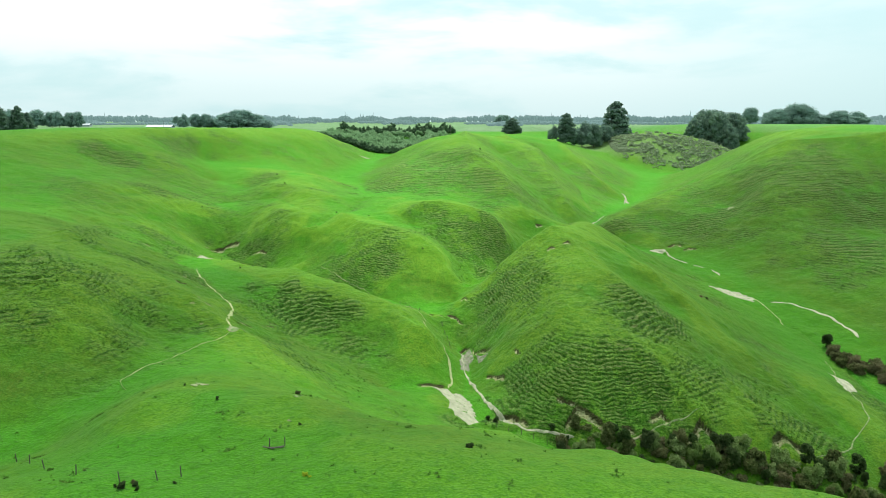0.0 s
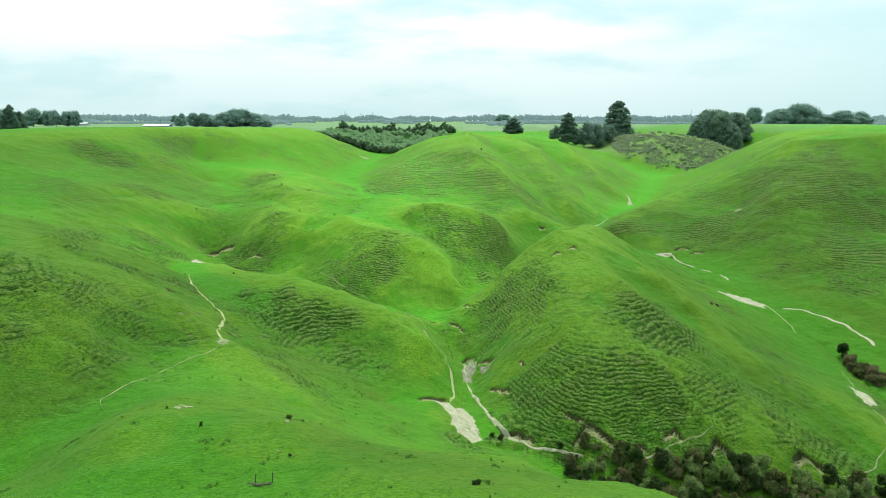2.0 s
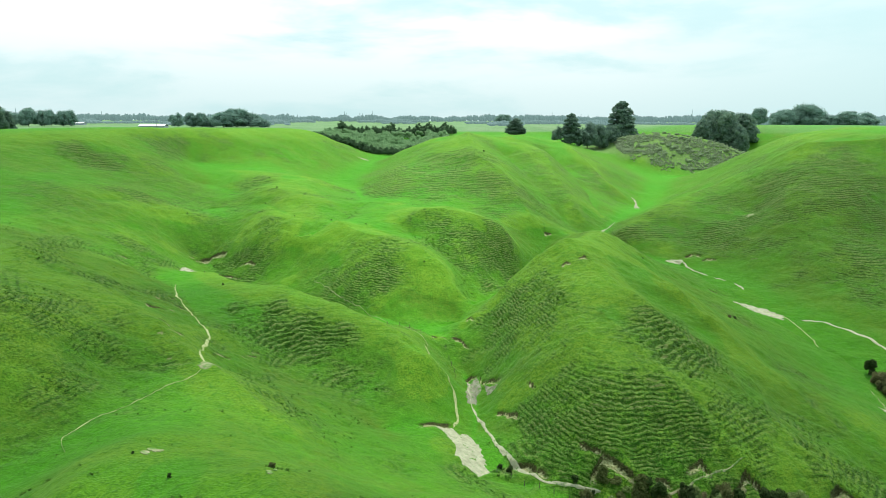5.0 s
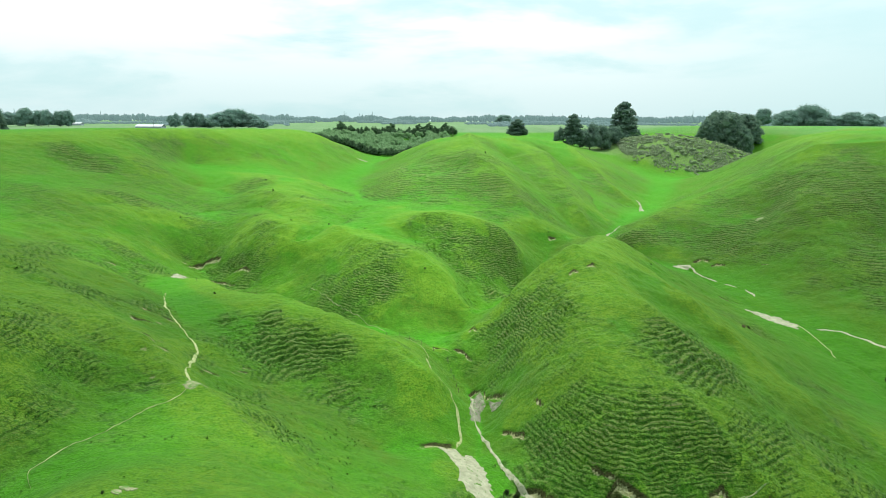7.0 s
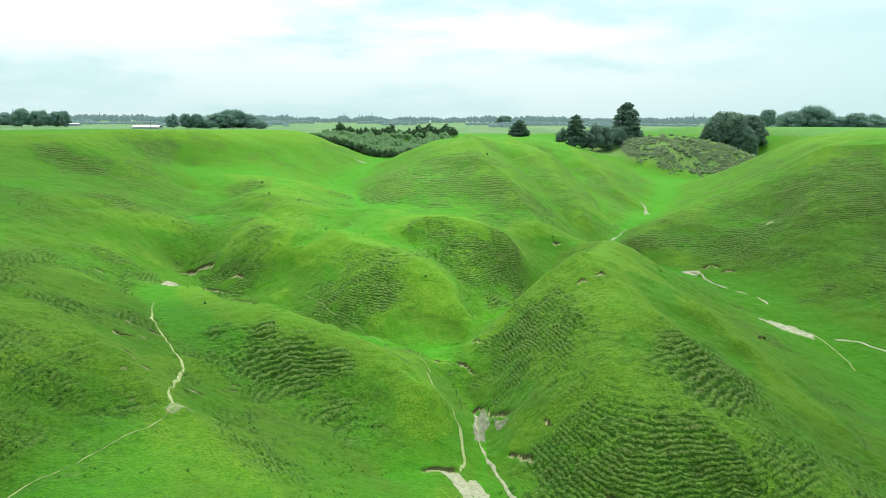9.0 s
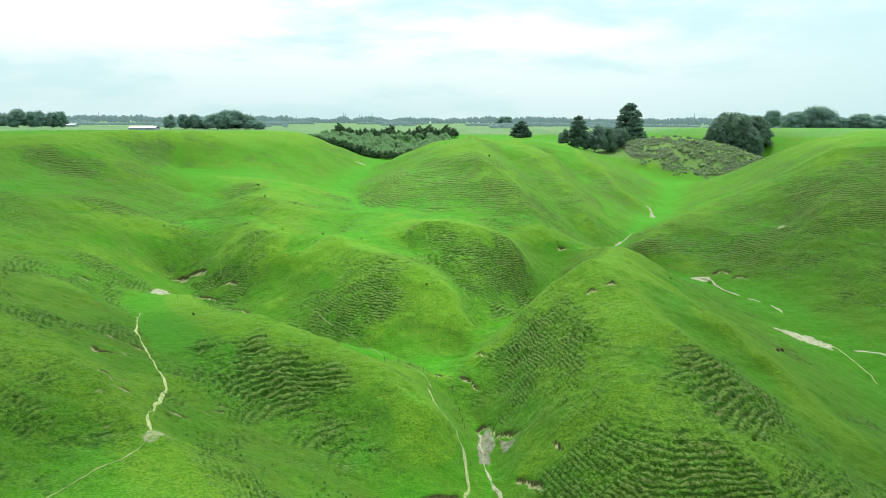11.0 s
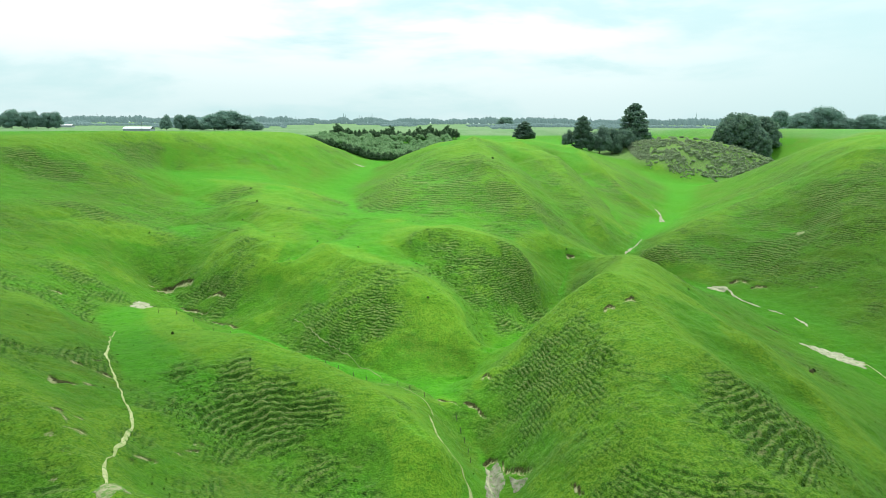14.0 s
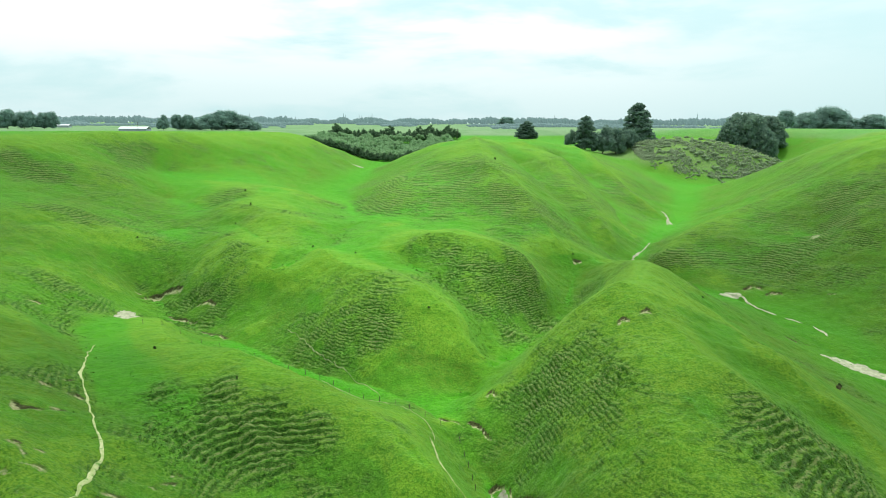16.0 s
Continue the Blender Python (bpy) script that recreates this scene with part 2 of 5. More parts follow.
def vnoise(x, y, scale, seed=0):
    """Smooth value noise, about -1 to 1."""
    u, v = np.asarray(x) / scale + seed * 17.31, np.asarray(y) / scale - seed * 9.17
    i, j = np.floor(u), np.floor(v)
    f, g = u - i, v - j
    f, g = f * f * (3 - 2 * f), g * g * (3 - 2 * g)

    def cell(a, b):
        h = np.sin(a * 127.1 + b * 311.7 + seed * 74.7) * 43758.5453
        return h - np.floor(h)
    return 2 * ((cell(i, j) * (1 - f) + cell(i + 1, j) * f) * (1 - g) + (cell(i, j + 1) * (1 - f) + cell(i + 1, j + 1) * f) * g) - 1


def fbm(x, y, scale, seed=0, octaves=3):
    out, amp = 0.0, 1.0
    for k in range(octaves):
        out = out + amp * vnoise(x, y, scale / 2 ** k, seed + k)
        amp *= 0.5
    return out / 1.75


def smooth(v, lo, hi):
    v = np.clip((v - lo) / (hi - lo), 0, 1)
    return v * v * (3 - 2 * v)


gx = axis([(-3500, 130), (-800, 20), (-400, 6), (-230, 1.6), (-90, 0.47), (100, 0.45), (230, 1.3), (400, 6), (800, 20), (3500, 130)])
gy = axis([(-1500, 110), (-200, 10), (20, 2), (55, 0.8), (120, 0.34), (215, 0.31), (420, 1.15), (560, 2.6), (800, 5), (1200, 20), (4600, 120)])
X, Y = np.meshgrid(gx, gy)
inner = (np.abs(gx) < 800), ((gy > -250) & (gy < 1000))
H = np.full(X.shape, 64.5)
sub = np.ix_(inner[1], inner[0])
H[sub] = base_height(X[sub], Y[sub])
fade = np.clip((np.hypot(np.maximum(np.abs(X) - 450, 0), np.maximum(Y - 720, 0)) + np.maximum(-Y - 60, 0)) / 180, 0, 1)
fade = fade * fade * (3 - 2 * fade)
H = H * (1 - fade) + (64.0 + 1.2 * fbm(X, Y, 400, 3)) * fade

# the plain keeps one level
CAP = 70.5
H = np.where(Y > 150, CAP - 1.6 * np.logaddexp(0, (CAP - H) / 1.6), H)

Hs = H.copy()

LINES = {**LAND, "pyr_groove": [(50, 222, 0), (58, 212, 0), (66, 204, 0), (74, 192, 0)]}
# crests are sharper and gully floors narrower than the smooth land
for name, gain, reach in (("pyr_crest_left", 2.4, 7), ("rib_b", 1.6, 5), ("rib_a", 1.3, 4), ("pyr_crest_right", 1.2, 5), ("scrub_top", 1.5, 8), ("terrace_spur_crest", 1.6, 7), ("cone_crest", 2.2, 8), ("knoll_crest", 2.0, 8),
                          ("mid_crest", 4.2, 12), ("mid_right_spur", 3.8, 10), ("mid_right_crest2", 3.4, 10), ("mid_low_rib", 1.6, 5), ("pyr_groove", -1.3, 4), ("right_hill_crest", 3.0, 11), ("left_spur_crest", 0.8, 7), ("left_knob", 1.5, 8), ("left_ridge", 1.6, 7),
                          ("creek", -1.0, 4), ("gully_between", -1.3, 5), ("gully_saddle", -0.9, 5), ("mid_right_gully", -3.4, 9), ("mid_right_gully2", -3.2, 9), ("right_gully", -1.0, 6),
                          ("left_fork", -1.4, 6), ("path_hollow", -0.8, 7), ("left_bowl", -1.3, 8), ("left_mid_hollow", -1.5, 9)):
    line = LINES[name]
    xs, ys = [p[0] for p in line], [p[1] for p in line]
    iy = np.where((gy > min(ys) - 6.5 * reach) & (gy < max(ys) + 6.5 * reach))[0]
    ix = np.where((gx > min(xs) - 6.5 * reach) & (gx < max(xs) + 6.5 * reach))[0]
    w = np.ix_(iy, ix)
    px, py = X[w] + 1.6 * vnoise(X[w], Y[w], 13, 91), Y[w] + 1.6 * vnoise(X[w], Y[w], 13, 92)
    best = np.full(px.shape, 1e9)
    for (ax, ay, _), (bx, by, _) in zip(line, line[1:]):
        u = np.clip(((px - ax) * (bx - ax) + (py - ay) * (by - ay)) / ((bx - ax) ** 2 + (by - ay) ** 2 + 1e-6), 0, 1)
        best = np.minimum(best, np.hypot(px - ax - u * (bx - ax), py - ay - u * (by - ay)))
    H[w] += gain * (np.exp(-best / reach) - 1) * np.exp(-(best / (2.2 * reach)) ** 2) * (0.9 + 0.3 * vnoise(px, py, 17, 93))

GYs, GXs = np.gradient(H, gy, gx)
slope = np.hypot(GXs, GYs)
SYs, SXs = np.gradient(Hs, gy, gx)
lap = np.gradient(SXs, gx, axis=1) + np.gradient(SYs, gy, axis=0)
lap = lap + 0.25 * np.clip(np.gradient(GXs, gx, axis=1) + np.gradient(GYs, gy, axis=0) - lap, -0.03, 0.03)

# uneven pasture: hummocks and hoof-worn hollows
near = np.exp(-np.maximum(np.hypot(X - 20, Y - 180) - 150, 0) / 320)
folds = np.exp(-np.maximum(np.hypot((X - 0) / 1.1, Y - 300) - 260, 0) / 60) * smooth(slope, 0.06, 0.25)
H = H + folds * (1.5 * (0.5 - np.abs(vnoise(X + 6 * vnoise(X, Y, 30, 95), Y, 34, 96))) + 0.6 * (0.4 - np.abs(vnoise(X, Y + 3 * vnoise(X, Y, 15, 97), 16, 98))))
H0 = H.copy()
H = H + near * (0.42 * fbm(X, Y, 14, 5) + 0.24 * vnoise(X, Y, 5.3, 7) + 0.15 * (1 + smooth(slope, 0.2, 0.5)) * vnoise(X, Y, 3.1, 8) + 0.09 * (1 + 0.8 * smooth(slope, 0.2, 0.5)) * vnoise(X, Y, 1.5, 9) + 0.05 * vnoise(X, Y, 0.8, 10))

# stock terraces: (x, y, half width, half depth, strength) of each terraced face
FACES = [(-48, 174, 14, 12, 1.0), (-36, 169, 15, 13, 1.15), (-25, 159, 15, 11, 0.62),
         (-27, 225, 18, 11, 1.35), (-42, 236, 8, 8, 0.7), (-14, 222, 8, 7, 0.6), (-70, 248, 15, 9, 1.0), (-86, 259, 8, 5, 0.8), (9, 256, 24, 15, 1.2),
         (20, 190, 9, 10, 1.15), (26, 183, 10, 10, 1.2), (16, 182, 7, 9, 1.0), (33, 137, 27, 10, 1.05), (22, 146, 10, 8, 0.8), (56, 163, 10, 16, 1.1), (47, 158, 9, 9, 0.45), (80, 132, 18, 8, 0.6),
         (-6, 362, 44, 62, 0.85), (24, 340, 14, 34, 1.0), (45, 345, 7, 20, 0.7), (74, 425, 12, 26, 0.9), (100, 440, 16, 30, 0.9),
         (98, 322, 18, 10, 1.1), (113, 317, 15, 10, 1.0), (147, 340, 28, 14, 0.8), (172, 350, 18, 18, 0.9), (140, 290, 16, 10, 0.7), (156, 302, 18, 14, 0.8), (188, 326, 30, 28, 1.1), (205, 292, 30, 22, 1.0), (168, 250, 30, 26, 0.9),
         (-76, 126, 28, 20, 0.66), (-62, 132, 16, 14, 0.55), (-167, 320, 14, 14, 1.0), (-130, 286, 17, 12, 1.0), (-157, 383, 10, 18, 0.9), (-145, 342, 8, 10, 0.6), (-99, 352, 9, 14, 0.8),
         (-67, 310, 14, 8, 0.6), (-78, 290, 8, 6, 0.6), (-109, 237, 12, 8, 0.6), (-150, 250, 24, 18, 0.5),
         (165, 318, 58, 46, 0.6), (140, 345, 34, 30, 0.7), (128, 312, 26, 16, 1.1), (150, 322, 16, 10, 1.2), (176, 338, 22, 12, 1.2), (182, 306, 20, 11, 1.15), (70, 400, 34, 44, 0.62), (0, 380, 50, 60, 0.55), (22, 178, 20, 26, 0.4), (58, 150, 22, 24, 0.35), (-120, 300, 50, 40, 0.45), (-34, 232, 30, 20, 0.5)]
zone = np.zeros_like(H)
for fx, fy, rx, ry, s in FACES:
    iy = np.where(np.abs(gy - fy) < ry * 2.6)[0]
    ix = np.where(np.abs(gx - fx) < rx * 2.6)[0]
    w = np.ix_(iy, ix)
    x, y, sl = X[w], Y[w], slope[w]
    d = np.hypot((x - fx) / rx, (y - fy) / ry) + 0.85 * fbm(x, y, 20, 12) + 0.35 * vnoise(x, y, 5, 13)
    zone[w] = np.maximum(zone[w], s * (1 - smooth(d, 0.05, 1.75)) ** 1.1 * smooth(sl, 0.03, 0.13))
faint = 0.55 * smooth(slope, 0.16, 0.42) * smooth(fbm(X, Y, 26, 14) + 0.5 * fbm(X, Y, 7, 15), -0.15, 0.65) * smooth(Y, 92, 125) * (1 - smooth(Y, 560, 640)) * (1 - smooth(np.abs(X), 260, 330))
zone = np.maximum(zone, faint)
# height of one step
rise = 0.62
level = (H0 - 28) / rise + 0.9 * vnoise(X, Y, 38, 22) + 0.45 * vnoise(X, Y, 14, 21) + 0.24 * vnoise(X, Y, 5.5, 23) + 0.10 * vnoise(X, Y, 2.2, 24)
fr = level - np.floor(level)
step = np.where(fr < 0.66, 0.06 * fr, 0.0396 + (fr - 0.66) * (0.9604 / 0.34))
each = np.floor(level)
each = np.sin(each * 78.233 + 0.5) * 43758.5453
each = 0.62 + 0.75 * (each - np.floor(each)) ** 1.5   # some steps are higher and barer than others
broken = smooth(fbm(X, Y, 6, 31) + 0.6 * vnoise(X, Y, 2.2, 33) + 0.9 * (zone - 0.7), -0.45, 0.45)
riser = zone * smooth(fr, 0.58, 0.72) * (0.25 + 0.75 * broken)
resolved = 1 - smooth(np.maximum(np.abs(np.gradient(gx))[None, :], np.abs(np.gradient(gy))[:, None]) + 0 * X, 0.5, 0.9)
lift = resolved * np.minimum(zone, 1.0) * (rise * 1.15 * each * (step - fr) * (0.10 + 0.90 * broken) + 0.75 * (0.38 - np.abs(vnoise(X, Y, 1.7, 41))) + 0.20 * vnoise(X, Y, 0.9, 43) + 0.16 * vnoise(X, Y, 2.6, 42))
H = H + lift

# erosion scarps: an edge, its drop, the width of the slumped hollow below it
SCARPS = [
    ([(-69.6, 160.4), (-67.8, 158.9), (-66.0, 161.0)], 1.0, 2.5), ([(26.1, 135.7), (27.8, 134.4), (30.4, 131.6)], 1.5, 2.5), ([(39.1, 128.7), (41.1, 129.4), (43.0, 128)], 1.0, 2.5), ([(43.3, 297.2), (46.9, 296.0)], 1.4, 3.0),
    ([(-65, 162.1), (-63.6, 163.4), (-62.5, 164)], 0.5, 2.0), ([(-67.2, 172.6), (-65.2, 171.2)], 0.6, 2.0), ([(-45, 155.1), (-43.2, 157)], 0.5, 1.6), ([(-48.4, 147.6), (-46.6, 148.4)], 0.5, 1.6),
    ([(-59, 146.2), (-57.0, 145.4)], 0.4, 1.6), ([(100.2, 253.9), (102.8, 251.6), (104.4, 248.3)], 0.8, 2.0), ([(11.2, 155.1), (13.1, 152.2), (15.6, 149.1)], 1.0, 2.5), ([(17.9, 157.2), (20.3, 154.0)], 0.7, 2.0),
    ([(4.6, 178), (6.6, 179.6), (8.6, 178.2), (9.4, 174.0), (11.4, 170.6), (13.4, 168.0)], 1.6, 3.5), ([(12, 136.2), (15.6, 133.9), (19.6, 131.4)], 1.8, 3.0),
    ([(27, 129.0), (30, 131.5), (33, 130.4), (37, 127.3)], 1.6, 4.0), ([(53, 126.4), (57.2, 129.6), (60, 126.4)], 2.2, 4.0),
    ([(71, 126.5), (74.0, 128.4), (78, 126.4)], 2.0, 4.0), ([(5.2, 199.6), (7.0, 200.6), (8.9, 198.2)], 1.8, 3.5),
    ([(-5, 195.8), (-1.6, 194.2), (0.9, 192.4)], 0.9, 1.6), ([(1.2, 193.6), (3.8, 192.6), (6.4, 189.4)], 1.0, 1.8), ([(33.6, 199.3), (34.9, 200.2), (36.4, 198.9)], 0.7, 2.0), ([(38.5, 200.7), (40, 201.8), (41.2, 200.8)], 0.7, 2.0),
    ([(107.2, 297.7), (111.3, 298.6), (114.0, 294.7)], 1.8, 4.0), ([(-101, 263.0), (-98.4, 268.7), (-92, 269.6), (-87, 268)], 1.8, 6.0),
    ([(-6.4, 146.4), (-2.0, 148.6), (1, 150.2)], 1.4, 3.0), ([(-71, 176), (-69.5, 177)], 0.5, 2.0), ([(112.0, 290.3), (116.0, 291.2), (118.3, 288.6)], 1.5, 4.0),
    ([(-74.5, 173), (-73, 174)], 0.4, 2.0), ([(-88, 255.5), (-83, 254.5), (-77, 251.6)], 0.9, 2.2), ([(-74, 245.5), (-69, 243), (-64, 239.4)], 0.8, 2.0), ([(-80, 258.5), (-76, 257.6), (-72, 255.5)], 0.8, 2.0), ([(102.4, 257.4), (104.6, 254), (107.2, 250.6)], 0.8, 1.8), ([(129, 281.6), (131.6, 280.4)], 0.6, 1.6), ([(46, 130.5), (48.5, 131.5), (50.5, 130)], 1.4, 3.0),
]
# small slips that stock have opened on the left-hand ridge
for x, y, w in ((-71.2, 172.0, 1.3), (-67.4, 172.7, 1.1), (-64.4, 163.4, 0.9), (-65.6, 161.0, 0.7), (-62.6, 164.8, 0.7), (-59.7, 146.9, 1.2), (-57.6, 148.2, 0.8), (-55.8, 144.1, 1.1), (-57.4, 141.6, 0.8),
                (-48.2, 147.6, 1.0), (-49.0, 144.8, 0.8), (-44.1, 158.4, 1.1), (-45.6, 153.2, 0.7), (-53.3, 134.6, 0.9), (-50.7, 143.2, 0.7), (-107.1, 225.4, 1.4), (-101.1, 266.9, 1.2), (-61.2, 151.0, 0.8), (-54.0, 139.0, 0.7)):
    SCARPS.append(([(x - w, y - 0.4), (x, y + 0.3), (x + w, y - 0.2)], 0.45, 1.1 + 1.1 * w))
bare, scree = np.zeros_like(H), np.zeros_like(H)
for edge, drop, width in SCARPS:
    ex = [p[0] for p in edge]
    ey = [p[1] for p in edge]
    ix = np.where((gx > min(ex) - 14) & (gx < max(ex) + 14))[0]
    iy = np.where((gy > min(ey) - 16) & (gy < max(ey) + 10))[0]
    bx = np.ix_(iy, ix)
    px, py = X[bx], Y[bx]
    px = px + 0.6 * vnoise(px, py, 2.5, 51)
    py = py + 0.5 * vnoise(px, py, 2.6, 52) + 0.12 * vnoise(px, py, 0.9, 53)
    yy = np.interp(px, ex, ey)
    ends = smooth(px, min(ex) - 1.0, min(ex) + 1.4) * (1 - smooth(px, max(ex) - 1.4, max(ex) + 1.0)) * (0.75 + 0.35 * vnoise(px, py, 1.7, 55))
    below = yy - py
    cut = 0.9 * drop * ends * smooth(below, -0.5, 0.7) * np.clip(1 - below / width, 0, 1)
    H[bx] -= cut
    bare[bx] = np.maximum(bare[bx], (1.0 if drop > 0.48 else 0.7) * ends * smooth(below, -0.4, 0.1) * (1 - smooth(below, 0.5, 1.1)))
    scree[bx] = np.maximum(scree[bx], ends * smooth(below, 0.3, 0.6) * (1 - smooth(below, 0.8, 0.9 + 0.42 * width)))


def ground_z(x, y):
    """Height of the ground at a place."""
    i = int(np.clip(np.searchsorted(gx, x) - 1, 0, len(gx) - 2))
    j = int(np.clip(np.searchsorted(gy, y) - 1, 0, len(gy) - 2))
    f, g = (x - gx[i]) / (gx[i + 1] - gx[i]), (y - gy[j]) / (gy[j + 1] - gy[j])
    return float((H[j, i] * (1 - f) + H[j, i + 1] * f) * (1 - g) + (H[j + 1, i] * (1 - f) + H[j + 1, i + 1] * f) * g)


# ---- materials ----
def shader(name, rough=0.85):
    m = bpy.data.materials.new(name)
    m.use_nodes = True
    t = m.node_tree
    return m, t, t.nodes["Principled BSDF"]


def noise_node(t, scale, detail=3.0, rough=0.55, coord="Object"):
    c = t.nodes.new("ShaderNodeTexCoord")
    n = node(t, "ShaderNodeTexNoise", Scale=scale, Detail=detail, Roughness=rough)
    link(t, c.outputs[coord], n.inputs["Vector"])
    return n.outputs["Fac"]


def remap(t, v, lo, hi, a=0.0, b=1.0):
    r = t.nodes.new("ShaderNodeMapRange")
    r.inputs["From Min"].default_value, r.inputs["From Max"].default_value = lo, hi
    r.inputs["To Min"].default_value, r.inputs["To Max"].default_value = a, b
    link(t, v, r.inputs["Value"])
    return r.outputs["Result"]


def mix(t, fac, a, b, blend="MIX"):
    m = t.nodes.new("ShaderNodeMix")
    m.data_type = "RGBA"
    m.blend_type = blend
    for sock, v in ((0, fac), (6, a), (7, b)):
        if isinstance(v, (int, float)):
            m.inputs[sock].default_value = v
        elif isinstance(v, tuple):
            m.inputs[sock].default_value = (*v, 1)
        else:
            link(t, v, m.inputs[sock])
    return m.outputs[2]


def math_node(t, op, a, b):
    m = t.nodes.new("ShaderNodeMath")
    m.operation = op
    for k, v in ((0, a), (1, b)):
        if isinstance(v, (int, float)):
            m.inputs[k].default_value = v
        else:
            link(t, v, m.inputs[k])
    return m.outputs[0]


def bump(t, b, height, strength, distance):
    n = node(t, "ShaderNodeBump", Strength=strength, Distance=distance)
    link(t, height, n.inputs["Height"])
    link(t, n.outputs["Normal"], b.inputs["Normal"])


def attribute(t, name):
    a = t.nodes.new("ShaderNodeAttribute")
    a.attribute_name = name
    return a.outputs["Fac"]


def grass_material():
    m, t, b = shader("pasture_grass")
    big = noise_node(t, 0.022, 4)
    mid = noise_node(t, 0.11, 5, 0.62)
    patch = noise_node(t, 0.33, 4, 0.6)
    tussock = noise_node(t, 0.55, 3, 0.5)
    small = noise_node(t, 0.85, 4, 0.65)
    tiny = noise_node(t, 2.4, 3, 0.7)
    grain = noise_node(t, 5.5, 2, 0.6)
    lush = (0.050, 0.248, 0.012)
    sward = (0.064, 0.236, 0.011)
    dry = (0.142, 0.262, 0.021)
    rank = (0.032, 0.098, 0.014)
    c = mix(t, remap(t, big, 0.38, 0.62), lush, sward)
    slopes = math_node(t, "MULTIPLY", attribute(t, "steep"), remap(t, math_node(t, "ADD", math_node(t, "MULTIPLY", mid, 0.6), math_node(t, "MULTIPLY", big, 0.4)), 0.36, 0.60, 0.45, 1.0))
    c = mix(t, slopes, c, (0.078, 0.180, 0.014))
    tired = math_node(t, "MULTIPLY", attribute(t, "steep"), remap(t, noise_node(t, 0.045, 5, 0.6), 0.48, 0.62))
    c = mix(t, math_node(t, "MULTIPLY", tired, 0.65), c, (0.092, 0.142, 0.018))
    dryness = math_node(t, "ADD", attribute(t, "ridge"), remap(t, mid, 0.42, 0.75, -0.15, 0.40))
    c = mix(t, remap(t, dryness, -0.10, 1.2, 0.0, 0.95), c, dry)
    c = mix(t, remap(t, patch, 0.52, 0.70, 0.0, 0.45), c, (0.048, 0.180, 0.014))
    c = mix(t, remap(t, small, 0.56, 0.68, 0.0, 0.55), c, rank)
    c = mix(t, remap(t, tussock, 0.54, 0.66, 0.0, 0.42), c, (0.040, 0.165, 0.012))
    c = mix(t, remap(t, tussock, 0.44, 0.34, 0.0, 0.30), c, (0.095, 0.300, 0.018))
    # stock terraces: trodden treads, rank earthy risers with step shade put into the colour
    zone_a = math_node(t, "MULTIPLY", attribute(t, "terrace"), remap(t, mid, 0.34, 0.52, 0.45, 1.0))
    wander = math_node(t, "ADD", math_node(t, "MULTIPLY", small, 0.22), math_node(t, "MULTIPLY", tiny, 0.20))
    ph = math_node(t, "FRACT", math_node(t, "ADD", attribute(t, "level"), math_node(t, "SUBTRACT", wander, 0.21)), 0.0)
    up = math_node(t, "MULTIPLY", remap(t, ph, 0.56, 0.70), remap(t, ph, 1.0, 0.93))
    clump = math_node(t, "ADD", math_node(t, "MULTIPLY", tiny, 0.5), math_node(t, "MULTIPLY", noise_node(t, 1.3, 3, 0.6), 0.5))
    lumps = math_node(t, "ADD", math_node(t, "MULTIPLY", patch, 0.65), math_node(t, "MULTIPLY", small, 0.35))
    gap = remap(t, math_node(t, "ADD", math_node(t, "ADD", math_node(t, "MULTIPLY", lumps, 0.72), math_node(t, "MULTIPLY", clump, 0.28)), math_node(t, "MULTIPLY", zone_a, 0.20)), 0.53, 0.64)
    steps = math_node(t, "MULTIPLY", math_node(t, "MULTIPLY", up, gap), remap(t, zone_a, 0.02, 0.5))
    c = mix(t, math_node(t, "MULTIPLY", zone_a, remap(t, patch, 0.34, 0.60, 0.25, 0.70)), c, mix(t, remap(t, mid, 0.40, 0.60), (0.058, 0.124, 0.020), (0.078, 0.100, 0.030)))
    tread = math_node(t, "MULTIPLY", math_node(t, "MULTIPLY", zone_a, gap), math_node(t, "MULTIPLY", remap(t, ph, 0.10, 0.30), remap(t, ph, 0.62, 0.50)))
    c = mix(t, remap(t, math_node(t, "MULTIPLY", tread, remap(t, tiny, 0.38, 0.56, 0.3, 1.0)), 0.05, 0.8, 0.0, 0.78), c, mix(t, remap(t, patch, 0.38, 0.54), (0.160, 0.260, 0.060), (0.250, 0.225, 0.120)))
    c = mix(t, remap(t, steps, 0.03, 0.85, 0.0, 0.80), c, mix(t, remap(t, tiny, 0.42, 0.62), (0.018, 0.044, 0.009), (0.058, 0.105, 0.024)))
    # hummocks: dark hollows and lit tops painted in as clump noise
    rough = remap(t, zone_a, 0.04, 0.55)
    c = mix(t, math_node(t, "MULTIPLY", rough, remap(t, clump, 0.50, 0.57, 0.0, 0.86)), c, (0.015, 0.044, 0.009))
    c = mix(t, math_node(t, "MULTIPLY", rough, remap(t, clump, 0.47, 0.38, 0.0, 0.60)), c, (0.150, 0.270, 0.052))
    c = mix(t, remap(t, tiny, 0.46, 0.62, 0.0, 0.72), c, (0.030, 0.122, 0.008))
    c = mix(t, remap(t, grain, 0.52, 0.64, 0.0, 0.38), c, (0.028, 0.105, 0.008))
    c = mix(t, remap(t, grain, 0.46, 0.36, 0.0, 0.18), c, (0.130, 0.330, 0.030))
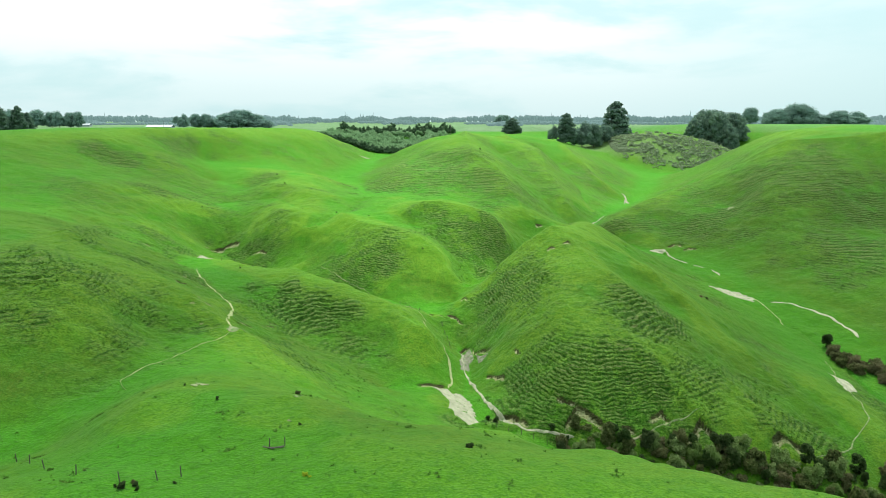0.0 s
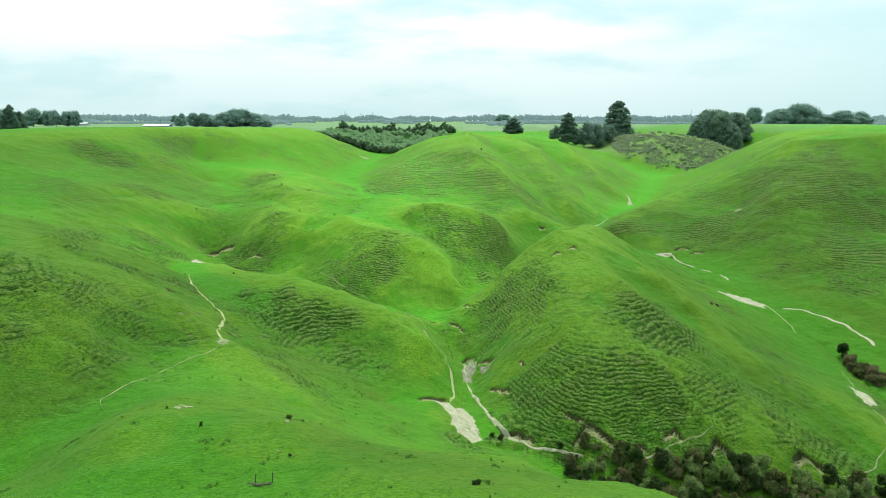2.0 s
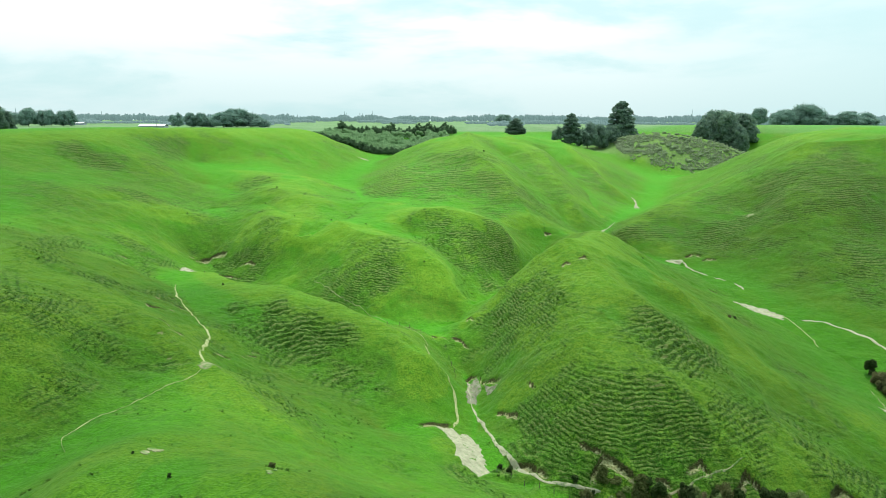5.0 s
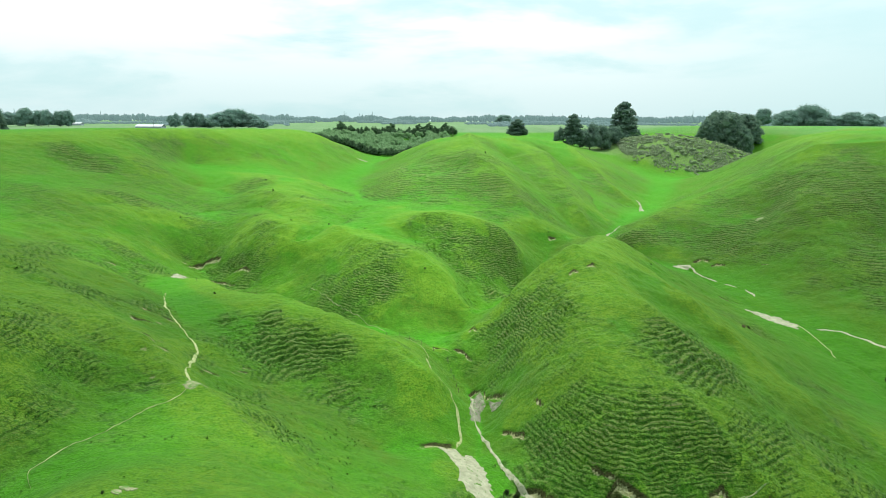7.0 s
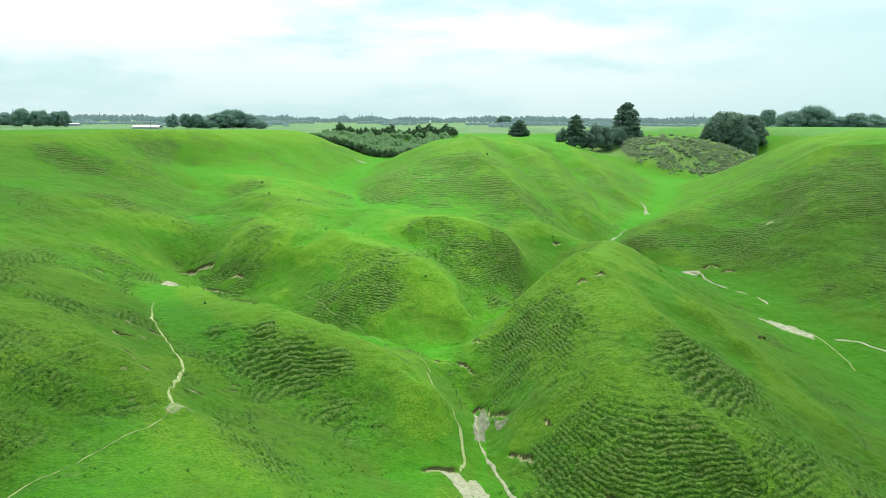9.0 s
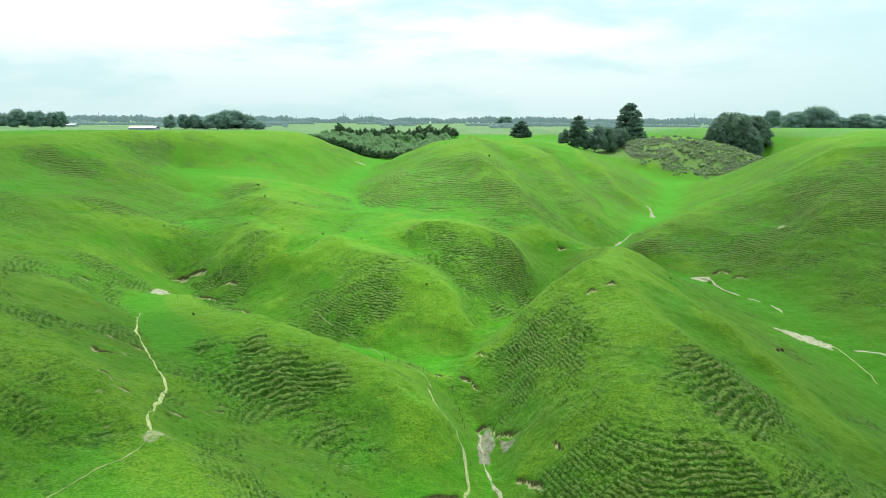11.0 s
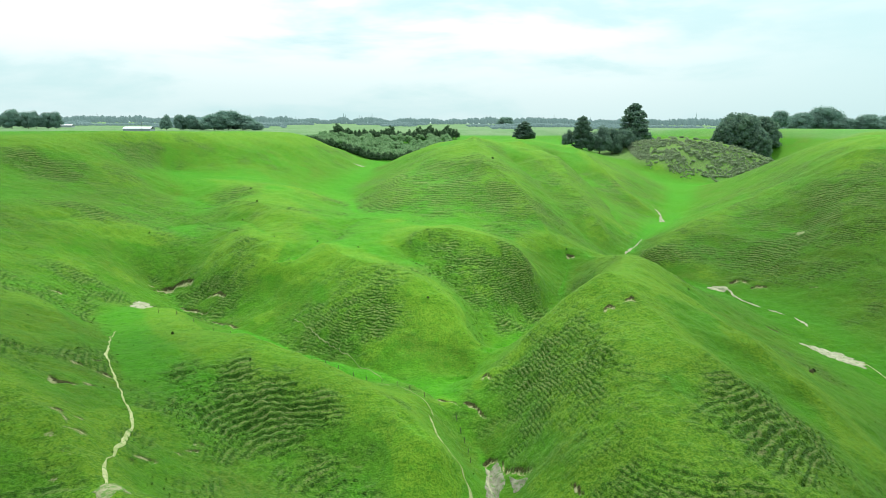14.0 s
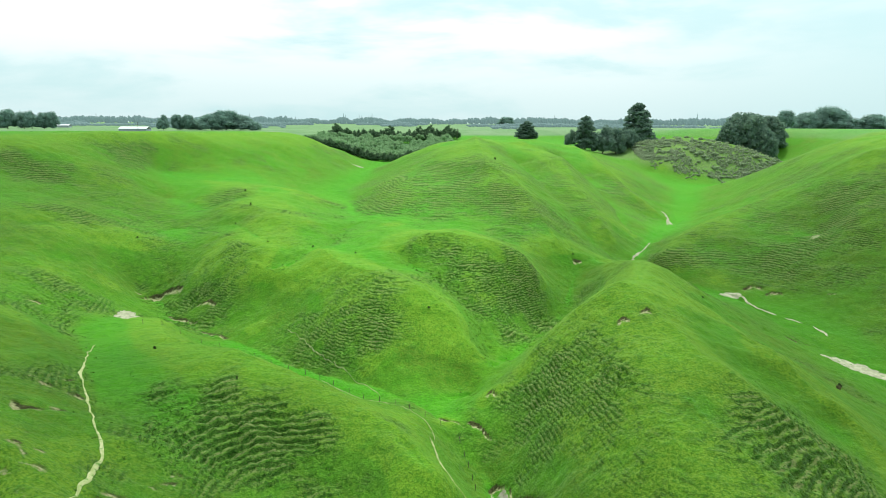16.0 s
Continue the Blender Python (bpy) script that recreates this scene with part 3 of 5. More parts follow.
    # dark earth of scarp walls, with the undercut's shade put into the colour
    c = mix(t, remap(t, math_node(t, "MULTIPLY", attribute(t, "bare"), remap(t, small, 0.25, 0.5, 0.5, 1.0)), 0.2, 0.5), c, mix(t, remap(t, tiny, 0.40, 0.62), (0.030, 0.036, 0.013), (0.075, 0.078, 0.030)))
    c = mix(t, remap(t, math_node(t, "MULTIPLY", attribute(t, "scree"), remap(t, small, 0.36, 0.54)), 0.2, 0.5), c, mix(t, remap(t, tiny, 0.40, 0.62), (0.19, 0.20, 0.085), (0.35, 0.37, 0.20)))
    c = mix(t, remap(t, math_node(t, "MULTIPLY", attribute(t, "bank"), remap(t, patch, 0.36, 0.56, 0.55, 1.0)), 0.15, 0.8, 0.0, 0.9), c, mix(t, remap(t, small, 0.42, 0.58), (0.085, 0.130, 0.055), (0.120, 0.215, 0.050)))
    # far plain: distance haze put into its colour, greyer and paler
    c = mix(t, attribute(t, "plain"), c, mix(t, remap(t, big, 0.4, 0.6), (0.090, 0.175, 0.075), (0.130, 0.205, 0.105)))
    # scales the grass colour by the regional brightness painted in
    toned = t.nodes.new("ShaderNodeVectorMath")
    toned.operation = "SCALE"
    link(t, c, toned.inputs[0])
    link(t, remap(t, attribute(t, "growth_light"), 0.0, 1.0, 0.72, 1.37), toned.inputs["Scale"])
    link(t, toned.outputs[0], b.inputs["Base Color"])
    b.inputs["Roughness"].default_value = 0.8
    b.inputs["Specular IOR Level"].default_value = 0.03
    b.inputs["Sheen Weight"].default_value = 0.16
    b.inputs["Sheen Roughness"].default_value = 0.28
    b.inputs["Sheen Tint"].default_value = (0.60, 1.0, 0.42, 1)
    hgt = math_node(t, "ADD", math_node(t, "MULTIPLY", small, 0.55), math_node(t, "MULTIPLY", tiny, 0.45))
    hgt = math_node(t, "ADD", hgt, math_node(t, "MULTIPLY", math_node(t, "MULTIPLY", math_node(t, "MULTIPLY", remap(t, ph, 0.66, 0.95), gap), zone_a), 0.35))
    bump(t, b, hgt, 1.0, 0.65)
    return m


def gravel_material(name, col_a, col_b, grown=0.0):
    m, t, b = shader(name)
    n1 = noise_node(t, 0.9, 4)
    n2 = noise_node(t, 5.0, 3, 0.7)
    c = mix(t, remap(t, n1, 0.35, 0.65), col_a, col_b)
    c = mix(t, remap(t, n2, 0.45, 0.75, 0.0, 0.5), c, (0.22, 0.20, 0.13))
    c = mix(t, remap(t, noise_node(t, 1.3, 4, 0.65), 0.62 - 0.2 * grown, 0.68 - 0.15 * grown, 0.0, 0.9), c, (0.060, 0.170, 0.016))
    link(t, c, b.inputs["Base Color"])
    b.inputs["Roughness"].default_value = 0.95
    bump(t, b, n2, 0.6, 0.15)
    return m


def foliage_material(name, a, b_col, c_col):
    m, t, b = shader(name)
    oi = t.nodes.new("ShaderNodeObjectInfo")
    ge = t.nodes.new("ShaderNodeNewGeometry")
    c = mix(t, ge.outputs["Random Per Island"], a, b_col)
    c = mix(t, remap(t, oi.outputs["Random"], 0.35, 1.0, 0.0, 0.8), c, c_col)
    n = noise_node(t, 0.9, 3)
    c = mix(t, remap(t, n, 0.4, 0.7, 0.0, 0.45), c, tuple(v * 0.55 for v in a))
    link(t, c, b.inputs["Base Color"])
    b.inputs["Roughness"].default_value = 0.75
    b.inputs["Specular IOR Level"].default_value = 0.04
    tr = t.nodes.new("ShaderNodeBsdfTranslucent")
    link(t, c, tr.inputs["Color"])
    ms = t.nodes.new("ShaderNodeMixShader")
    ms.inputs[0].default_value = 0.45
    link(t, b.outputs[0], ms.inputs[1])
    link(t, tr.outputs[0], ms.inputs[2])
    link(t, ms.outputs[0], t.nodes["Material Output"].inputs["Surface"])
    return m


def plain_material(name, a, b_col, scale, rough=0.8, metal=0.0):
    m, t, b = shader(name)
    n = noise_node(t, scale, 4)
    link(t, mix(t, remap(t, n, 0.3, 0.7), a, b_col), b.inputs["Base Color"])
    b.inputs["Roughness"].default_value = rough
    b.inputs["Metallic"].default_value = metal
    bump(t, b, n, 0.3, 0.02)
    return m


GRASS = grass_material()
PALE = gravel_material("pale_silt", (0.25, 0.255, 0.145), (0.15, 0.19, 0.07), 0.8)
WORN = gravel_material("worn_track_earth", (0.33, 0.36, 0.17), (0.20, 0.27, 0.08), 0.25)
PUMICE = gravel_material("pumice_gravel", (0.345, 0.36, 0.245), (0.22, 0.235, 0.145), 0.15)
SHINGLE = gravel_material("grey_shingle", (0.235, 0.245, 0.180), (0.115, 0.120, 0.080), 0.45)
BARK = plain_material("bark", (0.10, 0.075, 0.05), (0.05, 0.04, 0.03), 3.0)
WOOD = plain_material("weathered_post", (0.10, 0.085, 0.07), (0.05, 0.045, 0.04), 8.0)
SCRUB = foliage_material("scrub_foliage", (0.064, 0.100, 0.028), (0.155, 0.180, 0.070), (0.200, 0.175, 0.100))
SILVER = foliage_material("silvery_foliage", (0.15, 0.23, 0.075), (0.25, 0.32, 0.135), (0.14, 0.23, 0.06))
BROAD = foliage_material("broadleaf_foliage", (0.038, 0.078, 0.022), (0.075, 0.120, 0.040), (0.060, 0.085, 0.036))
# next three: distance haze put into the base colours, paler than the leaves
CONIFER_HAZED = foliage_material("hazed_conifer_foliage", (0.120, 0.205, 0.160), (0.205, 0.310, 0.215), (0.160, 0.250, 0.195))
FARBROAD_HAZED = foliage_material("hazed_paddock_tree_foliage", (0.175, 0.300, 0.250), (0.230, 0.360, 0.290), (0.205, 0.325, 0.275))
YOUNG_HAZED = foliage_material("hazed_plantation_foliage", (0.170, 0.330, 0.150), (0.350, 0.520, 0.280), (0.240, 0.400, 0.200))
DISTANT_HAZED = foliage_material("hazed_distant_foliage", (0.120, 0.180, 0.170), (0.160, 0.220, 0.205), (0.140, 0.200, 0.185))
hz = DISTANT_HAZED.node_tree   # haze put in as an added glow: light of the air before the backdrop
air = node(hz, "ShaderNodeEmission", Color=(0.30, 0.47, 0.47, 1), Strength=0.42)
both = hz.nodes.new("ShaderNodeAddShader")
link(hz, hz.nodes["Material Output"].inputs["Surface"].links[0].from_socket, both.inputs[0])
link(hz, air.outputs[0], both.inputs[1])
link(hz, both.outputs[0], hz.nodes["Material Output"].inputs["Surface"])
# own colour of the back belt; on the front row it paints shade
HEDGE_AND_SHADE = foliage_material("belt_and_shade_foliage", (0.070, 0.140, 0.070), (0.110, 0.190, 0.095), (0.085, 0.150, 0.080))
# grey-green scrub, lightened by haze put into the colour
BANK_HAZED = foliage_material("hazed_bank_scrub_foliage", (0.270, 0.350, 0.215), (0.400, 0.530, 0.300), (0.330, 0.390, 0.260))
YELLOW = foliage_material("yellow_flowered_foliage", (0.28, 0.36, 0.03), (0.44, 0.50, 0.04), (0.14, 0.26, 0.03))
RUSH = foliage_material("rush_foliage", (0.050, 0.135, 0.020), (0.120, 0.250, 0.042), (0.085, 0.175, 0.034))
STEEL = plain_material("pale_roof_sheet", (0.66, 0.70, 0.72), (0.54, 0.58, 0.61), 0.6, 0.45, 0.2)
WALL = plain_material("shed_wall_sheet", (0.30, 0.35, 0.38), (0.22, 0.26, 0.28), 0.8, 0.6)

# ---- ground sheet ----
nx, ny = len(gx), len(gy)
me = bpy.data.meshes.new("ground")
co = np.stack([X, Y, H], -1).reshape(-1, 3)
idx = np.arange(nx * ny).reshape(ny, nx)
quads = np.stack([idx[:-1, :-1], idx[:-1, 1:], idx[1:, 1:], idx[1:, :-1]], -1).reshape(-1, 4)
me.vertices.add(len(co))
me.vertices.foreach_set("co", co.ravel())
me.loops.add(quads.size)
me.loops.foreach_set("vertex_index", quads.ravel().astype(np.int32))
me.polygons.add(len(quads))
me.polygons.foreach_set("loop_start", np.arange(0, quads.size, 4, dtype=np.int32))
me.polygons.foreach_set("use_smooth", np.ones(len(quads), bool))
me.update()
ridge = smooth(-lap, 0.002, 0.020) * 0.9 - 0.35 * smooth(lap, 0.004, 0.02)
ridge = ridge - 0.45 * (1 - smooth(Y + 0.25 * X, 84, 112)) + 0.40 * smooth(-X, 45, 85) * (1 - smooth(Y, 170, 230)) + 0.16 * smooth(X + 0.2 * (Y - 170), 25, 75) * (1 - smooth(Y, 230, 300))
# paddock growth with light painted in: duller in front, brighter in the valley
growth_light = 0.47 * smooth(Y + 0.25 * X + 8 * fbm(X, Y, 30, 45), 84, 112) + 0.40 * np.exp(-(np.hypot((X + 5) / 95, (Y - 300) / 120)) ** 2) + 0.10 * fbm(X, Y, 40, 46)
growth_light = growth_light - 0.43 * smooth(X + 0.2 * (Y - 170), 25, 75) * (1 - smooth(Y, 300, 400)) - 0.46 * smooth(-X, 40, 70) * (1 - smooth(Y, 170, 230)) - 0.27 * smooth(-X, -5, 30) * smooth(Y, 120, 140) * (1 - smooth(Y, 180, 220))
# last term: distance haze put into the colour as brightness
growth_light = growth_light + 0.15 * np.exp(-np.hypot((X - 12) / 42, (Y - 220) / 45) ** 2) - 0.15 * np.exp(-np.hypot((X - 38) / 30, (Y - 158) / 26) ** 2) - 0.11 * smooth(Y, 108, 128) * (1 - smooth(Y, 190, 225)) - 0.22 * smooth(-X, 105, 150) * smooth(Y, 200, 250) * (1 - smooth(Y, 380, 430)) + 0.30 * smooth(Y, 270, 440)
growth_light = np.clip(growth_light + 0.10 * (1 - smooth(Y, 96, 122)) * smooth(X, -40, 30), 0, 1)
plain_haze = np.maximum(smooth(fade, 0.2, 1.0), smooth(Y, 560, 640) * smooth(H, 61.5, 63.5) * (1 - 0.65 * smooth(X, 120, 230) * (1 - smooth(Y, 740, 830))))
bank = np.zeros_like(H)
for px, py in ((158, 640), (168, 640), (184, 623), (200, 608), (221, 594), (243, 591), (270, 589)):
    bank = np.maximum(bank, np.exp(-(np.hypot(X - px, Y - py) / (30 + 8 * fbm(X, Y, 14, 86))) ** 4))
for name, val in (("bank", bank), ("terrace", zone * (0.55 + 0.45 * each)), ("level", level), ("growth_light", growth_light), ("ridge", ridge), ("bare", bare), ("scree", scree), ("steep", smooth(slope, 0.10, 0.42)), ("plain", plain_haze)):
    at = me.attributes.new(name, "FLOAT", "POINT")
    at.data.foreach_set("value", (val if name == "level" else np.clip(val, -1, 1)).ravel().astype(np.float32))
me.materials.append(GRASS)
tagged(new("ground", me), "bright green grazed hill pasture", "ground", kind="structure")


# ---- helpers for things ----
def mesh_of(name, bm, mat):
    m = bpy.data.meshes.new(name)
    bm.to_mesh(m)
    bm.free()
    m.materials.append(mat)
    return m


def raw_mesh(name, verts, faces, mat):
    m = bpy.data.meshes.new(name)
    m.from_pydata(verts, [], faces)
    m.materials.append(mat)
    return m


def part(name, data, parent, label=""):
    ob = new(name, data)
    ob.parent = parent
    return tagged(ob, label)


def curve_points(pts, step):
    """A rounded line through the given points."""
    p = [np.array(q, float) for q in pts]
    p = [2 * p[0] - p[1]] + p + [2 * p[-1] - p[-2]]
    out = []
    for a, b, c, d in zip(p, p[1:], p[2:], p[3:]):
        n = max(2, int(np.linalg.norm(c - b) / step))
        for k in range(n):
            u = k / n
            out.append(0.5 * (2 * b + (c - a) * u + (2 * a - 5 * b + 4 * c - d) * u * u + (3 * b - a - 3 * c + d) * u ** 3))
    out.append(p[-2])
    return out


def ribbon(name, pts, width, mat, label, category, seed=1, wobble=0.35, cover=0.85):
    """A worn strip that lies on the ground."""
    line = curve_points(pts, 0.5)
    verts, faces = [], []
    for k, p in enumerate(line):
        q = line[min(k + 1, len(line) - 1)] - line[max(k - 1, 0)]
        n = np.array((-q[1], q[0])) / (np.linalg.norm(q) + 1e-9)
        p = p + n * (0.3 * float(vnoise(k * 0.5, seed * 7.0, 2.2, 61)) + 0.5 * float(vnoise(k * 0.5, seed * 5.0, 7.0, 67)))
        end = min(1.0, k / 3, (len(line) - 1 - k) / 3)
        end *= float(np.clip(cover + 0.5 * vnoise(k * 0.5, seed * 3.3, 5.0, 65) + 0.35 * vnoise(k * 0.5, seed * 3.3, 1.6, 66), 0.05, 1.25))
        for c in range(7):
            u = c / 3 - 1
            w = width * (1 + wobble * float(vnoise(k * 0.5, c * 3.1 + seed * 5.0, 1.3, 62))) * (0.1 + 0.9 * end) * 0.5
            s = p + n * u * w
            lift = 0.10 - 0.10 * abs(u) ** 3
            verts.append((s[0], s[1], ground_z(s[0], s[1]) + lift - (0.06 if abs(u) > 0.9 else 0)))
        if k:
            for c in range(6):
                a = (k - 1) * 7 + c
                faces.append((a, a + 1, a + 8, a + 7))
    return tagged(new(name, raw_mesh(name, verts, faces, mat)), label, category, kind="structure")


def bare_patch(name, outline, mat, label, category, seed=1):
    """A bare area with a ragged edge that lies on the ground."""
    o = np.array(curve_points(list(outline) + [outline[0]], 0.35)[:-1])
    c = o.mean(0)
    rings = 8
    verts, faces = [(c[0], c[1], ground_z(*c) + 0.08)], []
    n = len(o)
    for r in range(1, rings + 1):
        for k in range(n):
            u = r / rings * (1 + 0.16 * float(vnoise(k * 0.35, seed, 0.8, 64)) + 0.20 * float(vnoise(k * 0.35, seed, 2.6, 68)))
            p = c + (o[k] - c) * u
            verts.append((p[0], p[1], ground_z(p[0], p[1]) + (0.09 if r < rings else -0.03)))
    for k in range(n):
        faces.append((0, 1 + k, 1 + (k + 1) % n))
        for r in range(rings - 1):
            a, b2 = 1 + r * n + k, 1 + r * n + (k + 1) % n
            faces.append((a, a + n, b2 + n, b2))
    return tagged(new(name, raw_mesh(name, verts, faces, mat)), label, category, kind="structure")


# ---- silt flats, creek beds and stock tracks ----
bare_patch("silt_flat", [(-2.0, 146.1), (2.0, 148.5), (4.3, 146.5), (7.1, 138.2), (7.6, 131.8), (4.6, 129.6), (1.6, 132.5), (0.4, 141.3)], PUMICE, "pale bare silt flat beside the creek", "silt flat", 1)
ribbon("creek_bed", [(-6.7, 183.4), (-2.2, 170.4), (0.9, 164.9), (2.0, 160.6), (1.8, 148.7)], 0.75, WORN, "narrow pale creek bed in the pasture", "creek bed", 2)
ribbon("creek_bed", [(5.2, 177.5), (5.9, 163.5), (8.1, 151.2), (10.5, 140.8), (13.7, 134.3), (18.4, 130.2), (23.2, 128.7), (28.4, 126.5)], 1.05, PUMICE, "pale gravel creek bed below eroded banks", "creek bed", 3, 0.6)
bare_patch("slumped_hollow", [(5.6, 177.0), (8.0, 176.6), (8.8, 172.6), (8.4, 168.6), (7.2, 166.8), (7.4, 163.8), (5.3, 163.4), (4.9, 168)], SHINGLE, "grey gravel hollow below an eroded bank", "bare earth", 31)
bare_patch("slumped_hollow", [(9.4, 170.5), (11.0, 168.2), (12.4, 166.8), (11.6, 165.2), (9.9, 165.6)], SHINGLE, "pale slumped earth below a turf edge", "bare earth", 32)
ribbon("creek_bed", [(-33, 213), (-25, 205.5), (-14, 196), (-7, 189), (-5, 184)], 0.31, WORN, "narrow worn line beside a fence", "creek bed", 14)
ribbon("stock_track", [(-46.6, 236.5), (-36, 223.9), (-26.2, 214.7), (-17.8, 204.7)], 0.24, WORN, "faint worn stock track across the terraced face", "track", 35, 0.5, 0.7)
ribbon("stock_track", [(-82, 205), (-79, 197), (-76, 190)], 0.28, WORN, "faint worn stock track on the slope", "track", 28)
ribbon("stock_track", [(-76, 190), (-69.7, 178.7), (-60.6, 164.9), (-54.1, 155.5), (-51.1, 146.2), (-49.3, 138.2), (-46.5, 132.8)], 0.62, WORN, "pale worn stock track across the slope", "track", 4)
ribbon("stock_track", [(-46.5, 132.8), (-47.2, 127.3), (-50.0, 122.2), (-53.4, 113.8), (-56.2, 107.6), (-56.7, 104.1), (-53.7, 100.0)], 0.26, WORN, "faint worn stock track down to the hollow", "track", 5, 0.9, 0.45)
bare_patch("bare_spot", [(-47.6, 132.0), (-46.1, 135.0), (-44.2, 133.3), (-45.4, 130.6)], PALE, "pale trampled earth beside the track", "bare earth", 6)


def scuffs(cx, cy, spread, count, seed, label):
    """A loose group of small trampled patches."""
    r2 = random.Random(seed)
    for k in range(count):
        x, y, r = cx + r2.uniform(-1, 1) * spread, cy + r2.uniform(-1, 1) * spread * 1.2, spread * r2.uniform(0.22, 0.50)
        bare_patch("bare_spot", [(x + r * math.cos(a) * r2.uniform(0.5, 1.5), y + r * math.sin(a) * r2.uniform(0.5, 1.5)) for a in (0, 1.0, 2.1, 3.1, 4.2, 5.2)], PALE, label, "bare earth", seed + k)


scuffs(-38.6, 95.0, 1.7, 6, 71, "pale trampled earth on the knoll")
scuffs(-21.8, 88.0, 0.9, 3, 81, "small pale scrape in the grass")
scuffs(-20.6, 79.5, 0.7, 2, 85, "small pale scrape in the grass")
scuffs(-45.0, 133.2, 1.3, 4, 89, "pale trampled earth beside the track")
bare_patch("silt_flat", [(-93.5, 236), (-95.9, 245), (-93.6, 247.0), (-87.0, 236.2), (-89.3, 232.5)], PUMICE, "pale silt flat below an eroded bank", "silt flat", 9)
bare_patch("silt_flat", [(98, 296), (101, 297.6), (104.4, 295), (105.4, 291.5), (102.6, 291.6)], PUMICE, "pale silt below a slumped bank", "silt flat", 22)
ribbon("creek_bed", [(104.4, 292), (105.6, 281.5), (108.8, 274.2)], 1.1, PUMICE, "pale gravel stream bed in the valley", "creek bed", 10, 0.7)
ribbon("creek_bed", [(110.6, 272.3), (111.9, 269.4), (113.0, 266.0)], 0.8, PUMICE, "pale gravel stream bed in the valley", "creek bed", 23, 0.8)
ribbon("creek_bed", [(115.3, 263.9), (115.6, 259.5), (115.0, 255.6)], 0.9, PUMICE, "pale gravel stream bed in the valley", "creek bed", 24, 0.8)
ribbon("stock_track", [(39.9, 126.3), (45.1, 127.5), (49.1, 128.6), (53.9, 129.9), (57.6, 131.5)], 0.45, PALE, "thin pale stock track above the gully", "track", 25)
bare_patch("silt_flat", [(104.5, 243), (109, 243.5), (114, 240), (118.5, 232), (116.2, 230), (110, 236)], PUMICE, "pale silt flat along the stream", "silt flat", 11)
ribbon("creek_bed", [(113.2, 237), (118.2, 231), (119.3, 221.5), (117.8, 209.8)], 0.4, WORN, "pale stream bed in the valley", "creek bed", 12, 0.6)
ribbon("farm_track", [(123, 229), (127.4, 225.7), (131.8, 220.2), (134.6, 212.7), (136.4, 202.7), (135, 196)], 1.2, PUMICE, "pale farm track on the valley floor", "track", 13, 0.2)
bare_patch("silt_flat", [(109.0, 167.4), (111.9, 165.6), (111.3, 159.9), (107.4, 155.3), (107.2, 160.3)], PUMICE, "pale silt patch beside the bush", "silt flat", 15)
ribbon("stock_track", [(115, 180), (112.7, 171.8), (108.2, 160.5), (107.1, 153.5), (104.3, 145.6), (100.4, 138.7), (90.2, 129.6), (80.5, 124.9)], 0.38, PALE, "pale stock track round the foot of the hill", "track", 16)
bare_patch("bare_spot", [(70.0, 325.8), (74, 330.5), (77.2, 334.2), (77.8, 331), (73, 326)], PUMICE, "pale scour at the head of the stream", "bare earth", 17)
ribbon("creek_bed", [(77.2, 334.2), (85.6, 345.9), (91.9, 356.3)], 1.0, PUMICE, "thin pale scour line", "creek bed", 18, 0.8)
ribbon("creek_bed", [(116.4, 404), (119, 411), (122, 421), (121.5, 430)], 1.1, PUMICE, "thin branching pale scour in the valley head", "creek bed", 33, 0.9)
bare_patch("bare_spot", [(118, 406.9), (119.5, 411), (120.7, 414.6), (120.9, 410), (120, 406)], PUMICE, "pale scour in the valley head", "bare earth", 19)
bare_patch("bare_spot", [(145.5, 323), (148, 326), (150.5, 325), (148, 322)], PALE, "pale slip on the terraced face", "bare earth", 20)
bare_patch("silt_flat", [(-66, 501), (-62, 504), (-57, 503), (-60, 500)], PUMICE, "pale wet patch below the young trees", "silt flat", 21)


